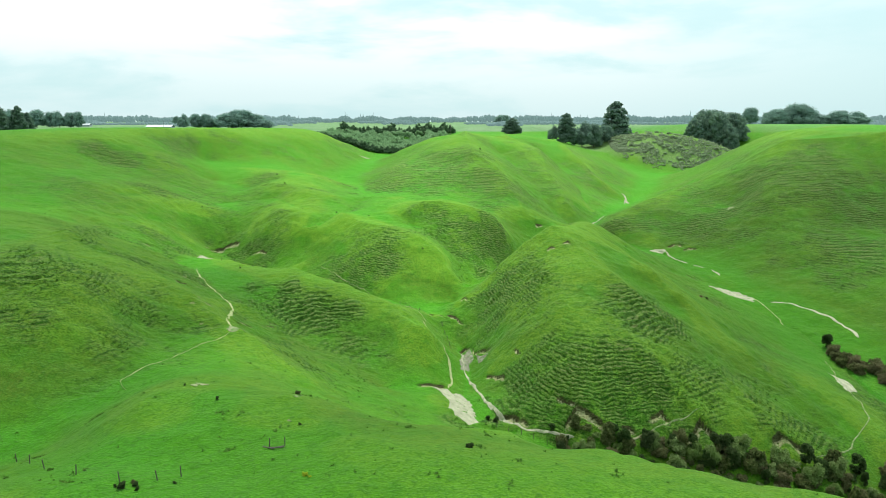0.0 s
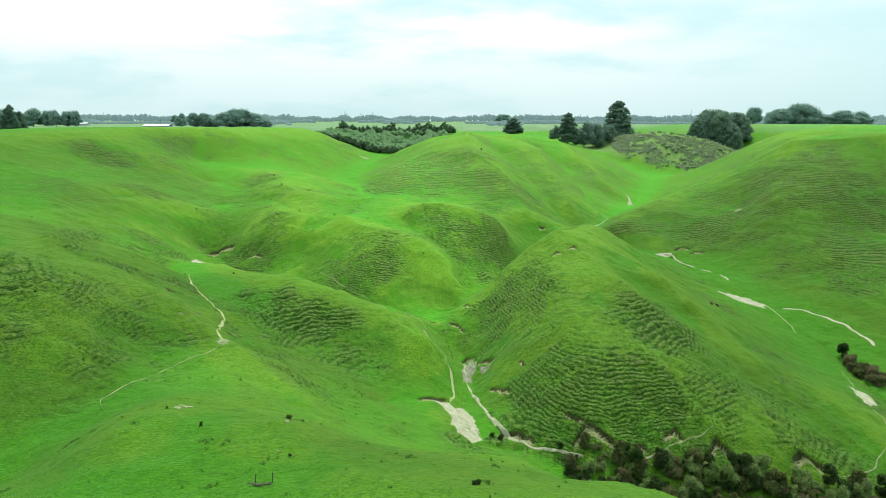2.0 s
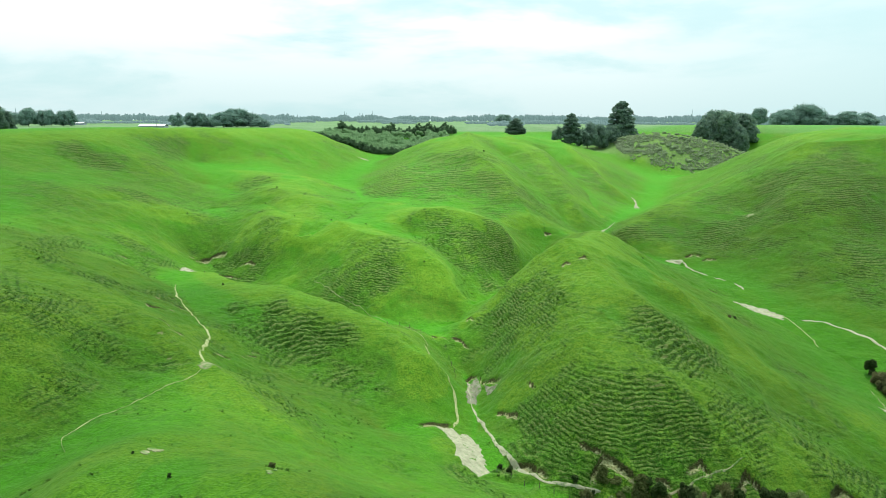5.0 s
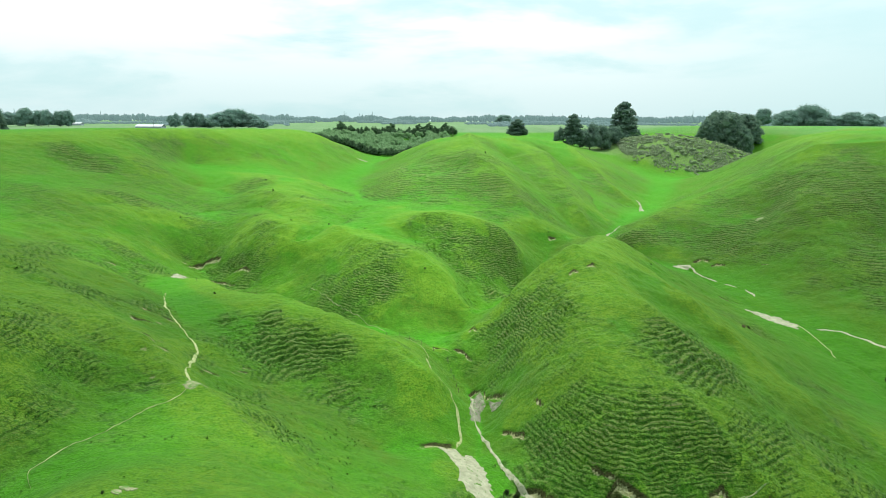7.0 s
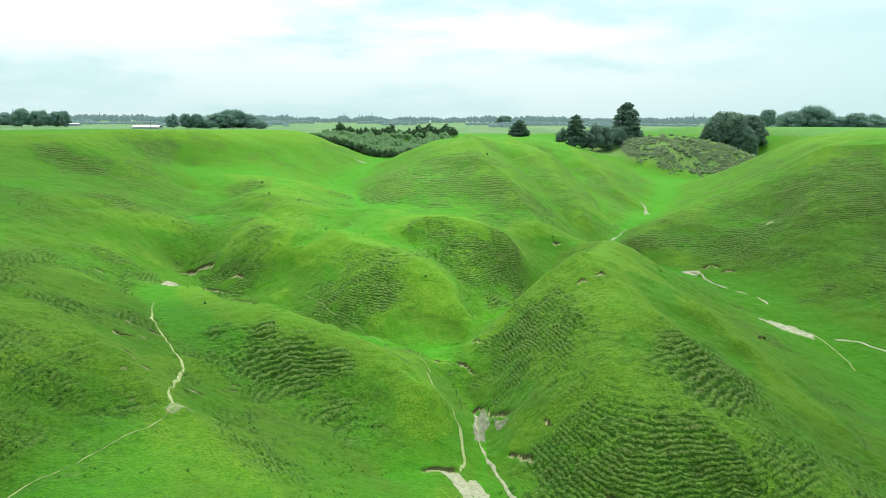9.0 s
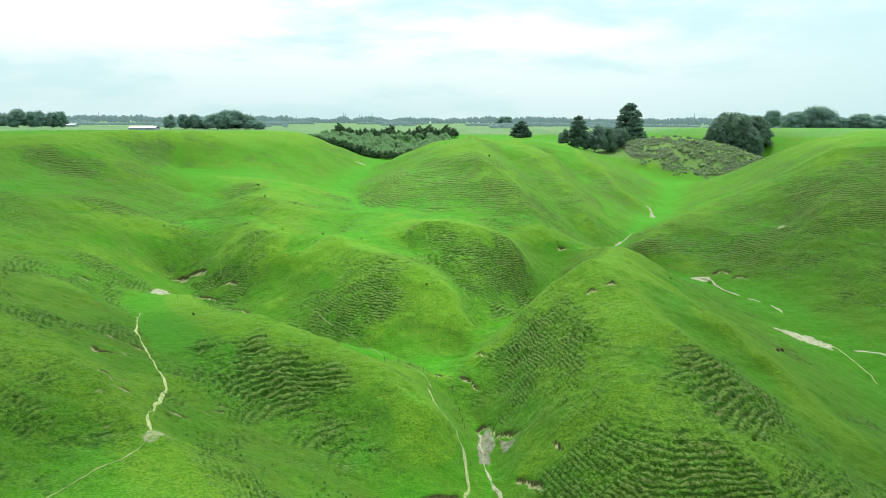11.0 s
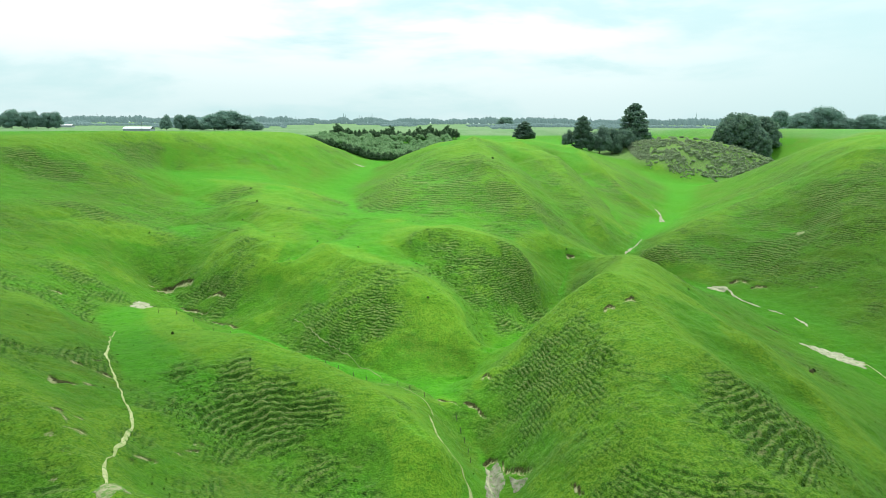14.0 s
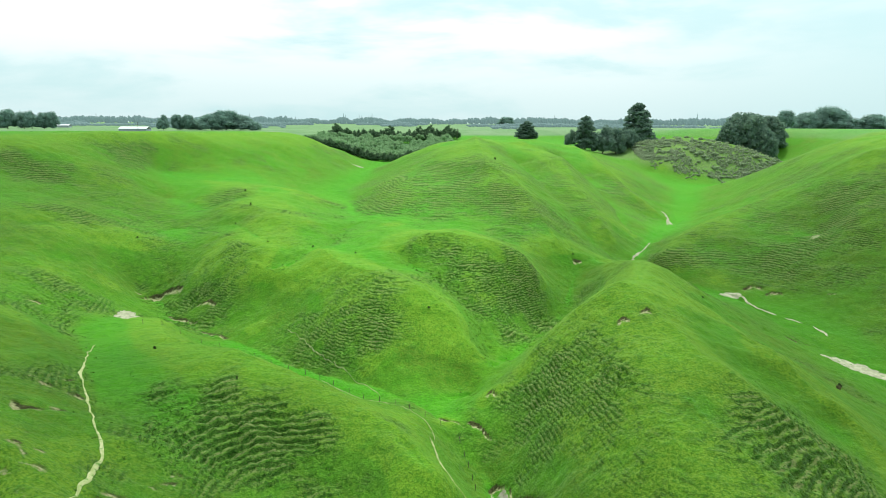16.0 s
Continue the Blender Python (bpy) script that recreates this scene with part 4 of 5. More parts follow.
# ---- plants ----
def leaf_cloud(blobs, count, size, seed, core=0.78, stretch=1.0, rings=5, segs=8):
    """A crown: lumpy masses with many single leaves standing out of them."""
    rng = random.Random(seed)
    verts, faces = [], []
    total = sum(b[3] * b[4] for b in blobs)
    for bx, by, bz, r, h in blobs:
        base = len(verts)
        off = rng.random() * 50
        for i in range(rings + 1):
            th = math.pi * i / rings
            for j in range(segs):
                ph = 2 * math.pi * j / segs
                d = core * (1 + 0.28 * math.sin(3 * ph + off + 2 * th) * math.sin(th) + 0.15 * rng.uniform(-1, 1))
                verts.append((bx + r * d * math.sin(th) * math.cos(ph), by + r * d * math.sin(th) * math.sin(ph), bz + h * d * math.cos(th)))
        for i in range(rings):
            for j in range(segs):
                a, b2 = base + i * segs + j, base + i * segs + (j + 1) % segs
                faces.append((a, a + segs, b2 + segs, b2))
        for _ in range(int(count * r * h / total)):
            z = rng.uniform(-0.75, 1)
            ph = rng.uniform(0, 2 * math.pi)
            q = math.sqrt(max(0, 1 - z * z))
            d = rng.uniform(0.72, 1.12)
            c = Vector((bx + r * d * q * math.cos(ph), by + r * d * q * math.sin(ph), bz + h * d * z))
            u = Vector((rng.gauss(0, 1), rng.gauss(0, 1), rng.gauss(0, 1))).normalized()
            v = u.cross(Vector((rng.gauss(0, 1), rng.gauss(0, 1), rng.gauss(0, 1)))).normalized()
            s = size * rng.uniform(0.5, 1.25)
            k = len(verts)
            for e in (u * s * stretch, v * s * 0.6, -u * s * stretch * 0.8, -v * s * 0.6):
                verts.append(tuple(c + e))
            faces += [(k, k + 1, k + 2), (k, k + 2, k + 3)]
    return verts, faces


def trunk_mesh(h, r, seed, limbs=5):
    """A tapered, slightly bent trunk with a few limbs."""
    rng = random.Random(seed)
    bm = bmesh.new()

    def tube(p, q, r0, r1):
        d = (q - p)
        rot = d.to_track_quat("Z", "Y").to_matrix().to_4x4()
        bmesh.ops.create_cone(bm, cap_ends=True, segments=7, radius1=r0, radius2=r1, depth=d.length, matrix=Matrix.Translation((p + q) / 2) @ rot)
    a = Vector((0, 0, -0.3 * r))
    for k in range(3):
        b2 = Vector((rng.uniform(-0.04, 0.04) * h, rng.uniform(-0.04, 0.04) * h, h * (k + 1) / 3))
        tube(a, b2, r * (1 - k * 0.3), r * (0.7 - k * 0.27))
        a = b2
    for k in range(limbs):
        z = h * rng.uniform(0.25, 0.8)
        ph = rng.uniform(0, 6.28)
        p = Vector((0, 0, z))
        tube(p, p + Vector((math.cos(ph) * h * 0.28, math.sin(ph) * h * 0.28, h * 0.18)), r * 0.35, r * 0.1)
    return mesh_of("trunk", bm, BARK)


def plant(name, label, category, group, crown, leaf_mat, h, seed, trunk_h=0.6, trunk_r=0.03):
    """A tree or shrub of height h at the origin, to be copied."""
    root = tagged(new(name), label, category, group)
    part("trunk", trunk_mesh(h * trunk_h, h * trunk_r, seed), root)
    verts, faces = crown
    part("crown", raw_mesh("crown", verts, faces, leaf_mat), root)
    return root


def round_blobs(h, w, seed, n=14, low=0.15):
    rng = random.Random(seed)
    out = []
    for k in range(n):
        z = rng.uniform(low, 0.86)
        reach = w * 0.5 * (0.35 + 0.75 * math.sqrt(max(0.02, 1 - abs(2 * (z - 0.42)) ** 1.7)))
        ph = k * 2.4 + rng.uniform(-0.5, 0.5)
        q = reach * rng.uniform(0.3, 0.72)
        r = w * rng.uniform(0.15, 0.25)
        out.append((q * math.cos(ph), q * math.sin(ph), z * h, r, r * rng.uniform(0.75, 1.1)))
    return out


def cone_blobs(h, w, seed, n=26, blunt=0.35):
    rng = random.Random(seed)
    out = []
    for k in range(n):
        z = 0.06 + 0.90 * (k + 0.5) / n
        reach = w * 0.5 * ((1 - z) ** blunt) * (0.75 + 0.5 * rng.random())
        ph = k * 2.4
        r = max(w * 0.07, reach * rng.uniform(0.38, 0.6))
        out.append(((reach - r * 0.6) * math.cos(ph), (reach - r * 0.6) * math.sin(ph), z * h, r, max(h * 0.05, r * 0.8)))
    return out


def ovate_blobs(h, w, seed, n=70):
    """A full, rounded conifer: widest low down, drawn in to a blunt top."""
    rng = random.Random(seed)
    out = []
    for k in range(n):
        z = 0.05 + 0.91 * (k + rng.uniform(-3, 4)) / (n + 4)
        z = min(0.97, max(0.04, z))
        reach = w * 0.5 * (1 - z) ** 0.42 * min(1.0, 0.72 + 1.4 * z) * rng.uniform(0.86, 1.12)
        ph = k * 2.39996 + rng.uniform(-0.5, 0.5)
        r = max(w * 0.05, reach * rng.uniform(0.18, 0.40))
        q = max(0.0, reach - r)
        out.append((q * math.cos(ph), q * math.sin(ph), z * h, r, max(h * 0.035, r * 0.62)))
    return out + [(0, 0, h * z, w * 0.5 * (1 - z) ** 0.5 * 0.62, h * 0.09) for z in (0.12, 0.26, 0.4, 0.54, 0.68, 0.8, 0.9)]


def dome_blobs(h, w, seed, n=60):
    """A broad, dense dome whose skirt comes down to the ground."""
    rng = random.Random(seed)
    out = [(0, 0, h * 0.36, w * 0.36, h * 0.42)]
    for k in range(n):
        z = 0.03 + 0.86 * ((k + 0.5) / n) ** 1.1
        reach = w * 0.5 * math.sqrt(max(0.02, 1 - (z / 1.02) ** 2.3)) * rng.uniform(0.86, 1.08)
        ph = k * 2.39996
        r = w * rng.uniform(0.085, 0.15)
        q = max(0.0, reach - r)
        out.append((q * math.cos(ph), q * math.sin(ph), z * h, r, r * rng.uniform(0.6, 0.95) * h / w * 1.2))
    return out


def put(proto, x, y, s=1.0, turn=0.0, squash=1.0, sink=0.1):
    ob = copy_thing(proto, Matrix.Translation((x, y, ground_z(x, y) - sink)) @ Matrix.Rotation(turn, 4, "Z"))
    ob.scale = (s, s, s * squash)
    return ob


def done(protos):
    """Remove the patterns that copies were made from."""
    for p in protos:
        for o in (*p.children_recursive, p):
            bpy.data.objects.remove(o)


rng = random.Random(11)
# gully bush: kanuka-like scrub, unit height 1 m scaled up
bush = []
for k in range(6):
    mat, lab = ((SCRUB, "dense grey-brown native scrub bush in the gully"), (SCRUB, "dark olive native scrub tree in the gully"),
                (SILVER, "pale silvery-green shrub among the gully bush"), (BROAD, "dark green broadleaf shrub in the gully"),
                (SCRUB, "rounded brown-green scrub bush in the gully"), (BROAD, "dark upright broadleaf tree in the gully"))[k]
    w = (1.1, 0.8, 1.3, 1.0, 1.4, 0.62)[k]
    bush.append(plant("gully_shrub", lab, "shrub", "gully bush", leaf_cloud(round_blobs(1.0, w, 100 + k, 15, 0.1), 1300, 0.075, 200 + k, 0.66), mat, 1.0, 300 + k, 0.5, 0.03))
# main gully thicket
for k in range(150):
    u = rng.random()
    x = 25 + 78 * u
    mid_y = np.interp(x, (20, 30, 45, 60, 80, 104), (126.5, 124.5, 121.5, 119.5, 118.0, 117.0))
    y = mid_y + rng.uniform(-4.5, 4.2 + 1.8 * u)
    h = rng.uniform(1.3, 3.4) * (0.72 if u < 0.18 else 1.0)
    put(rng.choice(bush), x, y, h, rng.uniform(0, 6.28), rng.uniform(0.95, 1.5))
for k in range(110):
    x = 24 + 80 * rng.random()
    y = np.interp(x, (20, 30, 45, 60, 80, 104), (125.5, 123.5, 121, 119.5, 118.0, 117.0)) + rng.uniform(-5, 4)
    ob = put(bush[rng.choice((0, 3, 2, 4))], x, y, rng.uniform(1.0, 1.9), rng.uniform(0, 6.28), 0.6)
    tagged(ob, "low tangled undergrowth on the gully floor", "shrub", "gully undergrowth")
for x, y, h, k in ((24, 129, 2.2, 3), (29, 128, 4.4, 1), (36, 126.5, 5.6, 1), (39, 125, 6.4, 5), (44, 124.5, 6.2, 5), (50, 124.2, 4.2, 2), (58, 123.2, 6.4, 5),
                   (62, 122.6, 4.0, 2), (66, 121, 6.2, 1), (71, 122, 4.6, 2), (77, 122.6, 6.0, 5), (83, 123.0, 5.4, 1), (88, 122.4, 6.2, 5), (12, 132.0, 1.8, 3), (10.2, 133.5, 1.5, 3)):
    put(bush[k], x, y, 0.72 * h, rng.uniform(0, 6.28))
# bush on the far side of the right-hand valley
for k in range(70):
    u = rng.random()
    x, y = 119 + 16 * u + rng.uniform(-2.5, 3.5), 184 - 36 * u + rng.uniform(-4, 4)
    put(bush[rng.choice((0, 0, 4, 1))], x, y, rng.uniform(2.0, 3.8), rng.uniform(0, 6.28), 1.0)
put(bush[5], 122.2, 191, 5.0, 1.0)
# single bushes and dark shrubs on the paddocks
for x, y, h, k in ((-33.1, 86.6, 0.7, 5), (3.5, 71.5, 0.7, 3), (-34.3, 61.2, 0.9, 3), (-33.2, 61.9, 0.6, 3), (-35.3, 61.6, 0.5, 5), (-32.6, 61.0, 0.5, 3), (-33.8, 62.6, 0.45, 0), (-29.6, 63.2, 0.4, 3), (-19.2, 78.4, 0.45, 3), (-40.5, 93, 0.4, 3), (-22.2, 90.4, 0.8, 0), (-65.1, 197.8, 0.9, 3), (-43.2, 183.9, 0.8, 5),
                   (-46.6, 274.7, 0.9, 3), (-31.5, 266.5, 0.8, 3), (-61.7, 275.6, 0.9, 5), (-109.0, 284.5, 0.9, 3), (44.2, 298.0, 0.8, 3), (92.2, 213.2, 1.2, 3),
                   (75.1, 255.1, 1.1, 5), (-7.4, 227.3, 0.8, 3), (86.9, 205.6, 1.4, 0), (-79, 316, 1.4, 5), (-92, 352, 1.2, 3), (-81, 303, 1.0, 5), (23, 398, 1.6, 3), (3, 70.8, 0.7, 5)):
    ob = put(bush[k], x, y, (0.72 if y > 110 else 1.0) * h, rng.uniform(0, 6.28))
    ob.name = "paddock_shrub"
    tagged(ob, "small dark shrub standing alone in the pasture", "shrub", "paddock shrubs")
done(bush)
weed = plant("flowering_weed", "low yellow-flowered weed in the near pasture", "plant", "", leaf_cloud(round_blobs(1.0, 1.6, 180, 9, 0.1), 400, 0.09, 181, 0.6), YELLOW, 1.0, 182, 0.3, 0.02)
put(weed, -15.2, 63.3, 0.5)
put(weed, -14.6, 62.9, 0.3)
done([weed])

# young plantation in the notch of the skyline
young = []
for k in range(5):
    young.append(plant("plantation_tree", "young grey-green plantation tree in a dense block", "tree", "young plantation",
                       leaf_cloud(round_blobs(1.0, 1.05, 400 + k, 11, 0.2) if k != 3 else cone_blobs(1.0, 0.95, 400 + k, 11, 0.45), 420, 0.085, 420 + k, 0.66, 1.0, 4, 6), YOUNG_HAZED if k < 3 else HEDGE_AND_SHADE, 1.0, 440 + k, 0.5, 0.03))
for k in range(330):
    x, y = rng.uniform(-118, 4), rng.uniform(548, 686)
    if y < np.interp(x, (-118, -80, -45, -10, 5), (590, 565, 550, 548, 560)):
        continue
    put(young[rng.choice((0, 1, 2))], x, y, rng.uniform(5.2, 9.8), rng.uniform(0, 6.28), 0.9)
# closed front row, leafed to the ground; dark foliage stands in for its shade
for k in range(64):
    u = 123 * k / 63
    x = -118 + u + rng.uniform(-1, 1)
    put(young[4], x, np.interp(x, (-118, -80, -45, -10, 5), (588, 563, 548, 546, 558)) + rng.uniform(-1.5, 1.5), rng.uniform(6, 8.5), rng.uniform(0, 6.28), 0.85)
# taller dark row behind it
for k in range(34):
    tall = rng.random() < 0.15
    put(young[3 if tall else 4], -112 + 122 * k / 33 + rng.uniform(-2, 2), 694 + rng.uniform(-4, 6), rng.uniform(12, 14) if tall else rng.uniform(8, 10.5), rng.uniform(0, 6.28))
done(young)

# rough scrub on the bank beyond the valley
gorse = []
for k in range(3):
    gorse.append(plant("bank_shrub", "low grey-green scrub on a steep bank", "shrub", "bank scrub",
                       leaf_cloud(round_blobs(1.0, 2.3, 500 + k, 12, 0.05), 330, 0.13, 520 + k, 0.8, 1.0, 4, 6), BANK_HAZED, 1.0, 540 + k, 0.25, 0.02))
for k in range(110):
    u, v = 5 * rng.random(), rng.random() ** 0.8
    foot = [np.interp(u, range(6), c) for c in ((166, 178, 193, 216, 240, 262), (612, 590, 571, 559, 568, 580))]
    top = [np.interp(u, range(6), c) for c in ((170, 190, 207, 226, 246, 280), (668, 656, 645, 628, 614, 598))]
    x, y = foot[0] + (top[0] - foot[0]) * v + rng.uniform(-3, 3), foot[1] + (top[1] - foot[1]) * v + rng.uniform(-3, 3)
    put(rng.choice(gorse), x, y, rng.uniform(1.4, 2.6), rng.uniform(0, 6.28), 0.8)
done(gorse)


def bank_cover():
    """Low scrub that covers the bank between the larger shrubs."""
    r2 = random.Random(31)
    verts, faces = [], []
    for k in range(4600):
        u, v = 5.2 * r2.random() - 0.4, r2.uniform(-0.12, 1.08)
        thin = float(vnoise(u * 22, v * 60, 16, 83)) + 0.6 * float(vnoise(u * 22, v * 60, 6, 84))
        if thin > 0.54 - 0.45 * v * (1.8 < u) or min(v, 1 - v) + 0.30 * thin < 0.05 * r2.random() - 0.02:
            continue
        x = np.interp(u, range(6), (166, 178, 193, 216, 240, 262)) * (1 - v) + np.interp(u, range(6), (172, 192, 209, 228, 248, 282)) * v + r2.uniform(-2, 2)
        y = np.interp(u, range(6), (612, 590, 571, 559, 568, 580)) * (1 - v) + np.interp(u, range(6), (672, 660, 649, 632, 618, 602)) * v + r2.uniform(-2, 2)
        h = r2.uniform(0.4, 1.3) * (1.0 + 0.8 * (r2.random() < 0.2))
        blobs = [(x, y, ground_z(x, y) + h * r2.uniform(0.2, 0.5), r2.uniform(0.5, 1.2), h * 0.6)]
        v2, f2 = leaf_cloud(blobs, 10, 0.42, 1300 + k, 0.8, 1.0, 3, 5)
        o = len(verts)
        verts += v2
        faces += [tuple(i + o for i in q) for q in f2]
    return raw_mesh("bank_cover", verts, faces, BANK_HAZED)


tagged(new("bank_cover", bank_cover()), "rough grey-green scrub cover on a steep bank", "scrub", kind="stuff")

# large trees on and beyond the plateau edge: kind, place, height of the top, width
TREES = [
    ('pine', 193, 720, 96, 42), ('pine', 120, 627, 82, 24), ('grove', 139, 640, 72, 22), ('grove', 152, 646, 71, 18), ('grove', 165, 655, 69, 17), ('grove', 108, 632, 69, 11), ('pine', 60, 560, 77, 20),
    ('macro', 273, 660, 87, 47), ('macro', 305, 680, 83, 35), ('macro', 257, 653, 77, 26), ('round', 352, 740, 88, 20), ('macro', 286, 648, 72, 27),
    ('round', 472, 915, 90, 34), ('round', 506, 923, 96, 42), ('round', 541, 935, 87, 35), ('round', 568, 930, 88, 38), ('round', 470, 930, 85, 23),
    ('round', 600, 940, 86, 40), ('round', -280, 840, 83, 34), ('round', -267, 852, 87, 38), ('round', -252, 860, 82, 35), ('round', -236, 850, 76, 28),
    ('round', -308, 870, 77, 26), ('round', -526, 1277, 82, 19), ('round', -485, 1250, 81, 27), ('round', -466, 1250, 81, 25),
    ('round', -642, 965, 89, 38), ('round', -608, 965, 90, 28), ('round', -588, 970, 86, 20), ('round', -574, 965, 87, 19), ('round', -559, 968, 86, 19), ('round', -546, 966, 86, 17),
    ('round', -340, 845, 82, 14), ('round', -331, 865, 83, 17), ('round', -318, 865, 82, 17),
    ('pine', -272, 396, 84, 12), ('pine', -266, 404, 84, 12), ('pine', -280, 400, 85, 13), ('pine', -265, 412, 80, 9), ('pine', -288, 402, 85, 13), ('round', 157, 1700, 87, 44),
]
forms = {}
for key, mat, lab in (("pine", CONIFER_HAZED, "tall dark conifer at the edge of the plateau"), ("round", FARBROAD_HAZED, "spreading dark broadleaf tree on the far paddocks"),
                      ("macro", CONIFER_HAZED, "massive dense dark shelter tree above the valley"), ("grove", CONIFER_HAZED, "rounded dark tree in a clump below the conifers")):
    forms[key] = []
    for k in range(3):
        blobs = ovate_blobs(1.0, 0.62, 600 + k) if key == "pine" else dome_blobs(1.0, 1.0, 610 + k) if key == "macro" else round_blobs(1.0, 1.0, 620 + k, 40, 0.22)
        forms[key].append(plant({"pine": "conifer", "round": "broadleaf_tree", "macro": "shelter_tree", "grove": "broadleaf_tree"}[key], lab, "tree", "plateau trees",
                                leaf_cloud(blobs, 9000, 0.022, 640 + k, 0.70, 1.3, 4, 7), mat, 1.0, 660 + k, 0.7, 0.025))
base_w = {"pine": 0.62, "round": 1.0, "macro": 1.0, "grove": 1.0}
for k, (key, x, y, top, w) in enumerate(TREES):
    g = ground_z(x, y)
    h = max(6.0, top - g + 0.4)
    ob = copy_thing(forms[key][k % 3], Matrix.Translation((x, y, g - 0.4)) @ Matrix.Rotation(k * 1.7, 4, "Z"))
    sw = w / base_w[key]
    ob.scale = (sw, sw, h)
for key in forms:
    done(forms[key])


# ---- far woods along the horizon ----
def far_woods():
    """Belts of trees across the plain, one behind another, with uneven tops and gaps."""
    verts, faces = [], []
    r2 = random.Random(77)
    for belt, (dist, tall, gap, pieces) in enumerate(((1250, 9, 0.15, 330), (1650, 12, -0.05, 420), (2150, 17, -0.25, 460), (2900, 33, -1.20, 520))):
        for k in range(pieces):
            deg = -44 + 88 * (k + r2.uniform(-0.4, 0.4)) / pieces
            cover = float(vnoise(deg, belt * 13.0, 4.5, 71)) + 0.5 * float(vnoise(deg, belt * 7.0, 1.4, 72))
            if cover < gap:
                continue
            d = dist * (1 + 0.05 * float(vnoise(deg, belt * 3.0, 6.0, 73))) + r2.uniform(-12, 12)
            x, y = d * math.sin(radians(deg)), d * math.cos(radians(deg))
            g = ground_z(x, y)
            h = tall * (0.55 + 0.30 * min(1.5, cover - gap) + 0.25 * float(vnoise(deg, belt * 5.0, 0.8, 74)))
            wide = dist * radians(88 / pieces)
            blobs = [(x + r2.uniform(-0.6, 0.6) * wide, y + r2.uniform(-5, 5), g + h * r2.uniform(0.30, 0.62), wide * r2.uniform(0.55, 1.05), h * r2.uniform(0.28, 0.42)) for _ in range(5)]
            if r2.random() < 0.03:
                blobs.append((x, y, g + h * 0.8, wide * 0.14, h * 0.55))
            v, f = leaf_cloud(blobs, 60, 0.16 * wide, 900 + k + 1000 * belt, 0.95, 1.0, 3, 6)
            o = len(verts)
            verts += v
            faces += [tuple(i + o for i in q) for q in f]
    return raw_mesh("far_woods", verts, faces, DISTANT_HAZED)


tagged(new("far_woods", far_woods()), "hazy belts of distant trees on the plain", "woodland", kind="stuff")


# ---- rush tufts and rank clumps ----
def tufts():
    r2 = random.Random(5)
    verts, faces = [], []
    count = 0
    spots = []
    for line, n in (([(-97, 262), (-85, 262), (-76.7, 261), (-68.6, 265)], 260), (LAND["left_fork"], 200), (LAND["gully_between"], 260), (LAND["gully_saddle"], 200), (LAND["path_hollow"], 120), (LAND["mid_foot"], 110)):
        for _ in range(n):
            k = r2.randrange(len(line) - 1)
            u = r2.random()
            spots.append((line[k][0] + (line[k + 1][0] - line[k][0]) * u + r2.gauss(0, 2.0), line[k][1] + (line[k + 1][1] - line[k][1]) * u + r2.gauss(0, 2.0)))
    for _ in range(24):
        cx, cy = r2.uniform(-55, 25), r2.uniform(60, 92)
        spots += [(cx + r2.gauss(0, 0.45), cy + r2.gauss(0, 0.45)) for _ in range(r2.randint(3, 9))]
    while count < 24000:
        y = 62 + 330 * r2.random() ** 1.3
        x = r2.uniform(-0.75, 0.75) * (y + 20)
        wet = bool(spots)
        if wet:
            x, y = spots.pop()
        if x < -200 or x > 210:
            continue
        i, j = int(np.searchsorted(gx, x)), int(np.searchsorted(gy, y))
        want = 0.002 + 0.75 * min(1, zone[j, i]) * (0.35 + 0.65 * (riser[j, i] > 0.1)) * (zone[j, i] > 0.45) + (0.03 if y > 112 and float(vnoise(x, y, 9, 81)) > 0.6 else 0)
        if not wet and r2.random() > want:
            continue
        count += 1
        g = ground_z(x, y)
        s = (1.2 if wet else 1.0) * r2.uniform(0.15, 0.42) * (1.0 if r2.random() < 0.96 else 1.5)
        for b2 in range(5):
            ph = r2.uniform(0, 6.28)
            lean = r2.uniform(0.2, 0.95)
            c, n = math.cos(ph), math.sin(ph)
            k = len(verts)
            w = 0.24 * s
            verts += [(x + c * 0.2 * s - n * w, y + n * 0.2 * s + c * w, g - 0.05), (x + c * 0.2 * s + n * w, y + n * 0.2 * s - c * w, g - 0.05),
                      (x + c * lean * s * 0.8 + n * w * 1.5, y + n * lean * s * 0.8 - c * w * 1.5, g + s * 0.34), (x + c * lean * s * 1.3, y + n * lean * s * 1.3, g + s * (0.62 - 0.3 * lean))]
            faces += [(k, k + 1, k + 2), (k, k + 2, k + 3)]
    return raw_mesh("rush_tufts", verts, faces, RUSH)


tagged(new("rush_tufts", tufts()), "dark rush and rank grass tufts dotted over the pasture", "grass tufts", kind="stuff")


# ---- fences ----
def post_mesh():
    bm = bmesh.new()
    bmesh.ops.create_cone(bm, cap_ends=True, segments=8, radius1=0.065, radius2=0.058, depth=1.5, matrix=Matrix.Translation((0, 0, 0.55)))
    bmesh.ops.bevel(bm, geom=[e for e in bm.edges if all(v.co.z > 1.2 for v in e.verts)], offset=0.02, segments=1, affect="EDGES")
    return mesh_of("post", bm, WOOD)


POST = post_mesh()


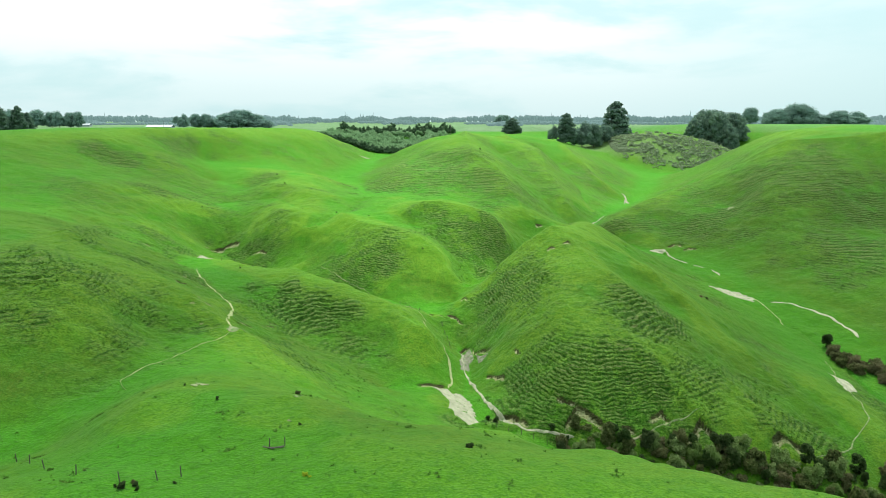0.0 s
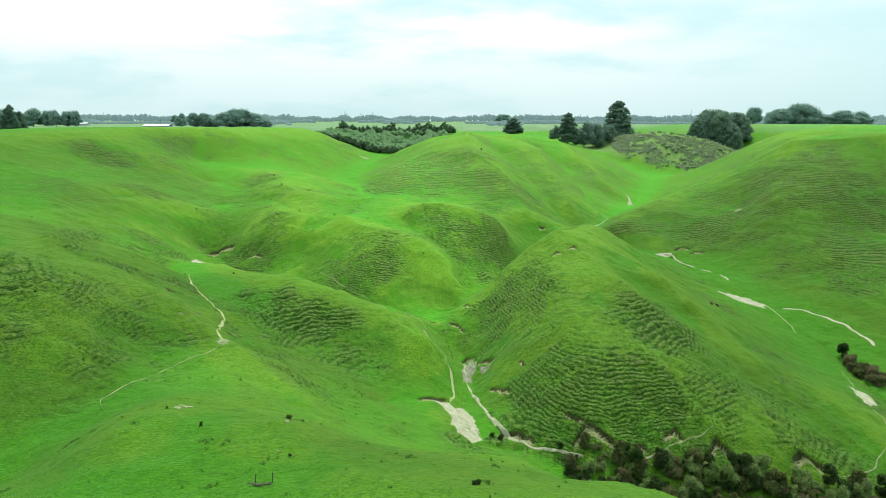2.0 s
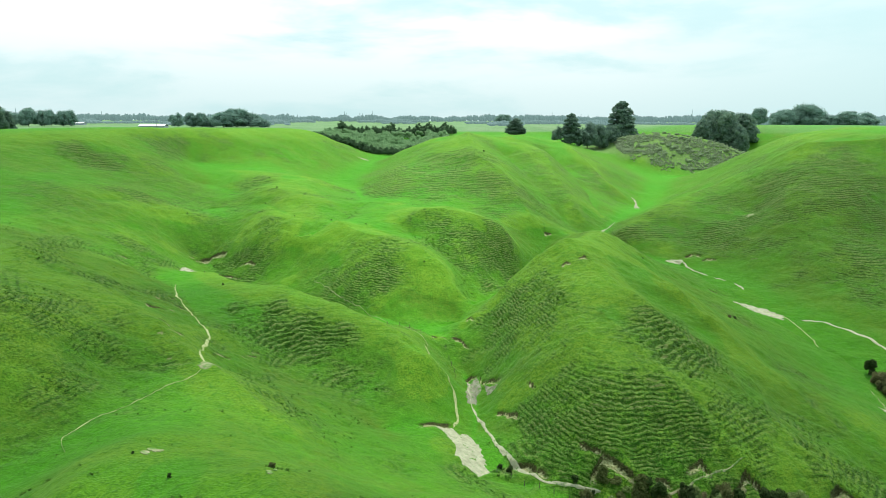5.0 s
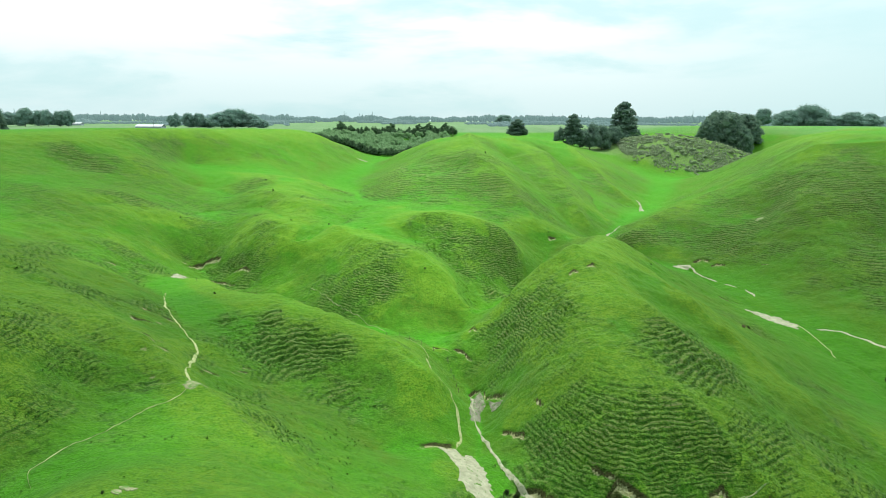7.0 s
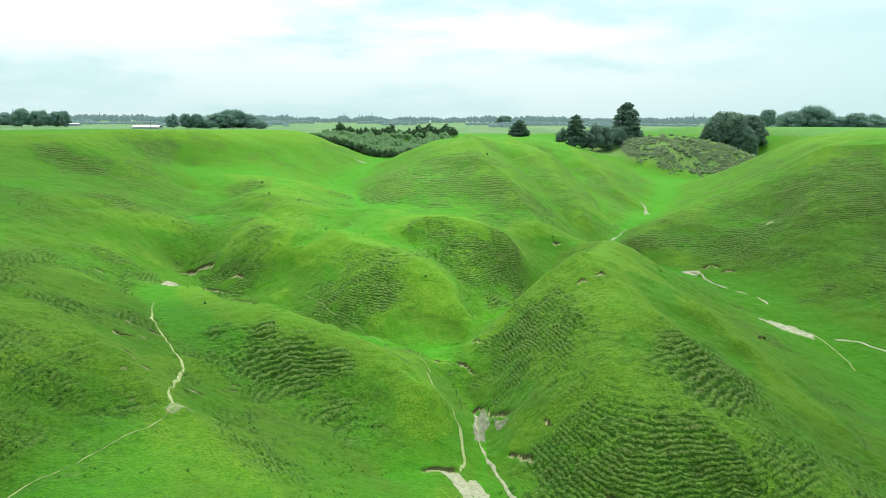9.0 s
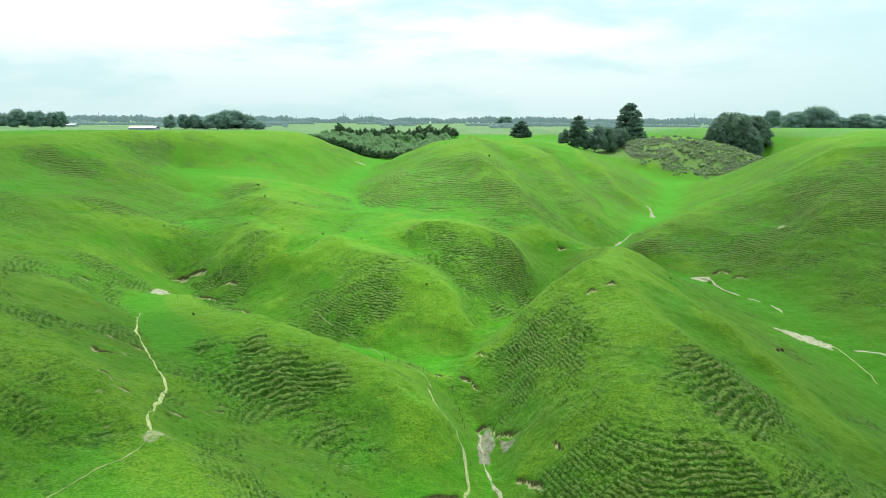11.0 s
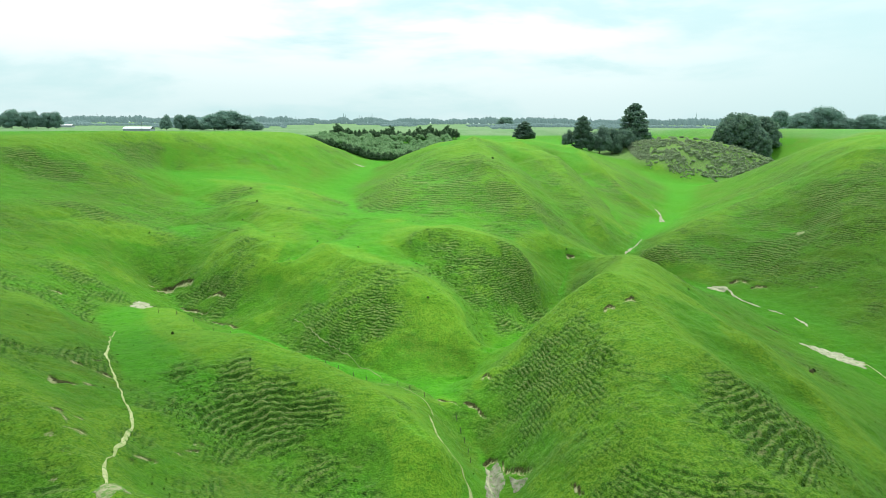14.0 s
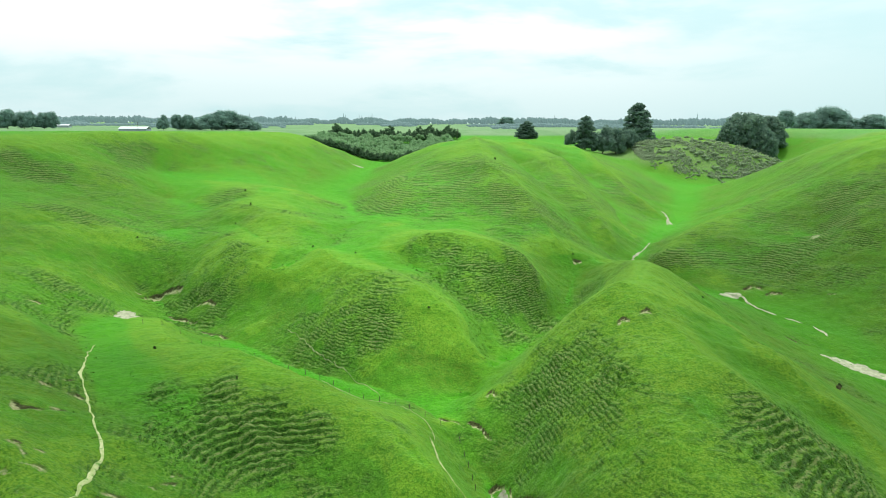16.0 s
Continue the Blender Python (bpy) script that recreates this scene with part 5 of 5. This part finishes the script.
def wire_mesh(pts, z_off):
    verts, faces = [], []
    for (a, b2) in zip(pts, pts[1:]):
        for k in range(7):
            u = k / 6
            x, y = a[0] + (b2[0] - a[0]) * u, a[1] + (b2[1] - a[1]) * u
            z = (ground_z(*a) * (1 - u) + ground_z(*b2) * u) + z_off - 0.05 * math.sin(math.pi * u)
            for dy, dz in ((0, 0.004), (0.004, -0.003), (-0.004, -0.003)):
                verts.append((x, y + dy, z + dz))
            if k:
                o = len(verts) - 6
                for c in range(3):
                    faces.append((o + c, o + (c + 1) % 3, o + 3 + (c + 1) % 3, o + 3 + c))
    return raw_mesh("wire", verts, faces, WOOD)


def fence(pts, label, seed):
    r2 = random.Random(seed)
    root = tagged(new("fence"), label, "fence", "paddock fences")
    for x, y in pts:
        p = part("post", POST, root)
        p.matrix_world = Matrix.Translation((x, y, ground_z(x, y))) @ Euler((r2.uniform(-0.08, 0.08), r2.uniform(-0.08, 0.08), r2.uniform(0, 6))).to_matrix().to_4x4()
    for z_off in (0.35, 0.7, 1.02):
        part("wire", wire_mesh(pts, z_off), root)
    return root


fence([(-68, 88), (-58.9, 79.8), (-52.9, 73.9), (-48.3, 69.8), (-41.6, 65.2), (-35.4, 62.8), (-31.7, 63.7), (-29.7, 65.2)], "leaning weathered posts of a wire fence on the near slope", 1)
gateway = fence([(-21.5, 71.9), (-19.6, 72.0)], "two weathered posts of an old gateway with fallen rails", 2)
for k, (x0, y0, x1, y1) in enumerate(((-21.6, 71.6, -19.5, 71.4), (-21.0, 71.2, -19.7, 71.8), (-22.2, 71.5, -20.8, 71.3))):
    bm = bmesh.new()
    p, q = Vector((x0, y0, ground_z(x0, y0) + 0.10 + 0.1 * k)), Vector((x1, y1, ground_z(x1, y1) + 0.12))
    turn = (q - p).to_track_quat("Z", "Y").to_matrix().to_4x4()
    bmesh.ops.create_cone(bm, cap_ends=True, segments=6, radius1=0.09, radius2=0.06, depth=(q - p).length, matrix=Matrix.Translation((p + q) / 2) @ turn)
    part("rail", mesh_of("rail", bm, WOOD), gateway, "fallen weathered rail")
fence([(-81.0, 226.0), (-76.5, 226.8), (-72.0, 227.0), (-67.0, 227.8), (-62.5, 228.4), (-57.5, 227.6), (-52.5, 225.6), (-47.5, 222.6), (-42.4, 219.4), (-37.4, 216), (-33.4, 213.5), (-29.5, 210.2), (-25.3, 206.5), (-21.6, 203.3), (-17.6, 199.4), (-13.8, 196.2), (-10.7, 193.8), (-7.4, 191.9), (-4.1, 190.8), (-0.2, 188.4), (0.6, 185.6), (1.3, 182.6), (1.9, 179.4), (2.3, 176)], "wire fence with dark posts beside the creek", 3)
fence([(9.4, 131.3), (12, 130), (14.5, 128.9), (17.2, 127.8), (19.8, 126.8), (22.6, 126.0)], "short wire fence above the gully bush", 4)


# ---- sheds on the plain ----
def box(bm, x0, y0, z0, x1, y1, z1):
    m = Matrix.Translation(((x0 + x1) / 2, (y0 + y1) / 2, (z0 + z1) / 2)) @ Matrix.Diagonal((x1 - x0, y1 - y0, z1 - z0, 1))
    bmesh.ops.create_cube(bm, size=1, matrix=m)


def shed(x, y, length, depth, wall_h, roof_h, label):
    root = tagged(new("farm_shed"), label, "shed", "farm sheds")
    root.matrix_world = Matrix.Translation((x, y, ground_z(x, y) - 0.1))
    for nm, b4 in (("back_wall", (-length / 2, depth / 2 - 0.15, 0, length / 2, depth / 2, wall_h)), ("end_wall", (-length / 2, -depth / 2, 0, -length / 2 + 0.15, depth / 2 - 0.15, wall_h)),
                   ("end_wall", (length / 2 - 0.15, -depth / 2, 0, length / 2, depth / 2 - 0.15, wall_h)), ("front_wall", (-length / 2 + 0.15, -depth / 2, 0, length / 2 - 0.15, -depth / 2 + 0.15, wall_h))):
        bm = bmesh.new()
        box(bm, *b4)
        part(nm, mesh_of(nm, bm, WALL), root)
    verts = [(-length / 2 - 0.4, -depth / 2 - 0.5, wall_h), (length / 2 + 0.4, -depth / 2 - 0.5, wall_h), (length / 2 + 0.4, 0, wall_h + roof_h), (-length / 2 - 0.4, 0, wall_h + roof_h),
             (length / 2 + 0.4, depth / 2 + 0.5, wall_h), (-length / 2 - 0.4, depth / 2 + 0.5, wall_h)]
    verts += [(a, b2, c + 0.12) for a, b2, c in verts]
    faces = [(0, 3, 2, 1), (3, 5, 4, 2), (6, 7, 8, 9), (9, 8, 10, 11), (0, 1, 7, 6), (4, 5, 11, 10), (1, 2, 8, 7), (2, 4, 10, 8), (5, 3, 9, 11), (3, 0, 6, 9)]
    part("roof", raw_mesh("roof", verts, faces, STEEL), root, "pale sheet-metal roof")
    for k in range(3):
        bm = bmesh.new()
        x0 = -length / 2 + length * (k + 0.5) / 3.2
        box(bm, x0, -depth / 2 - 0.06, 0.1, x0 + length * 0.18, -depth / 2 - 0.004, wall_h * 0.8)
        part("sliding_door", mesh_of("sliding_door", bm, WALL), root)
    return root


shed(-327, 746, 29, 11, 3.6, 2.2, "long grey farm shed with a pale metal roof")
shed(-640, 1150, 24, 10, 3.4, 1.8, "small pale-roofed farm shed far off")


def pole(x, y, h):
    root = tagged(new("power_pole"), "slim weathered timber power pole", "pole", "power poles")
    root.matrix_world = Matrix.Translation((x, y, ground_z(x, y) - 0.2))
    bm = bmesh.new()
    bmesh.ops.create_cone(bm, cap_ends=True, segments=8, radius1=0.2, radius2=0.13, depth=h, matrix=Matrix.Translation((0, 0, h / 2)))
    part("shaft", mesh_of("shaft", bm, WOOD), root)
    bm = bmesh.new()
    box(bm, -1.1, -0.28, h - 0.7, 1.1, -0.16, h - 0.55)
    part("crossarm", mesh_of("crossarm", bm, WOOD), root)


pole(5.6, 492, 8)
pole(-320, 738, 11)
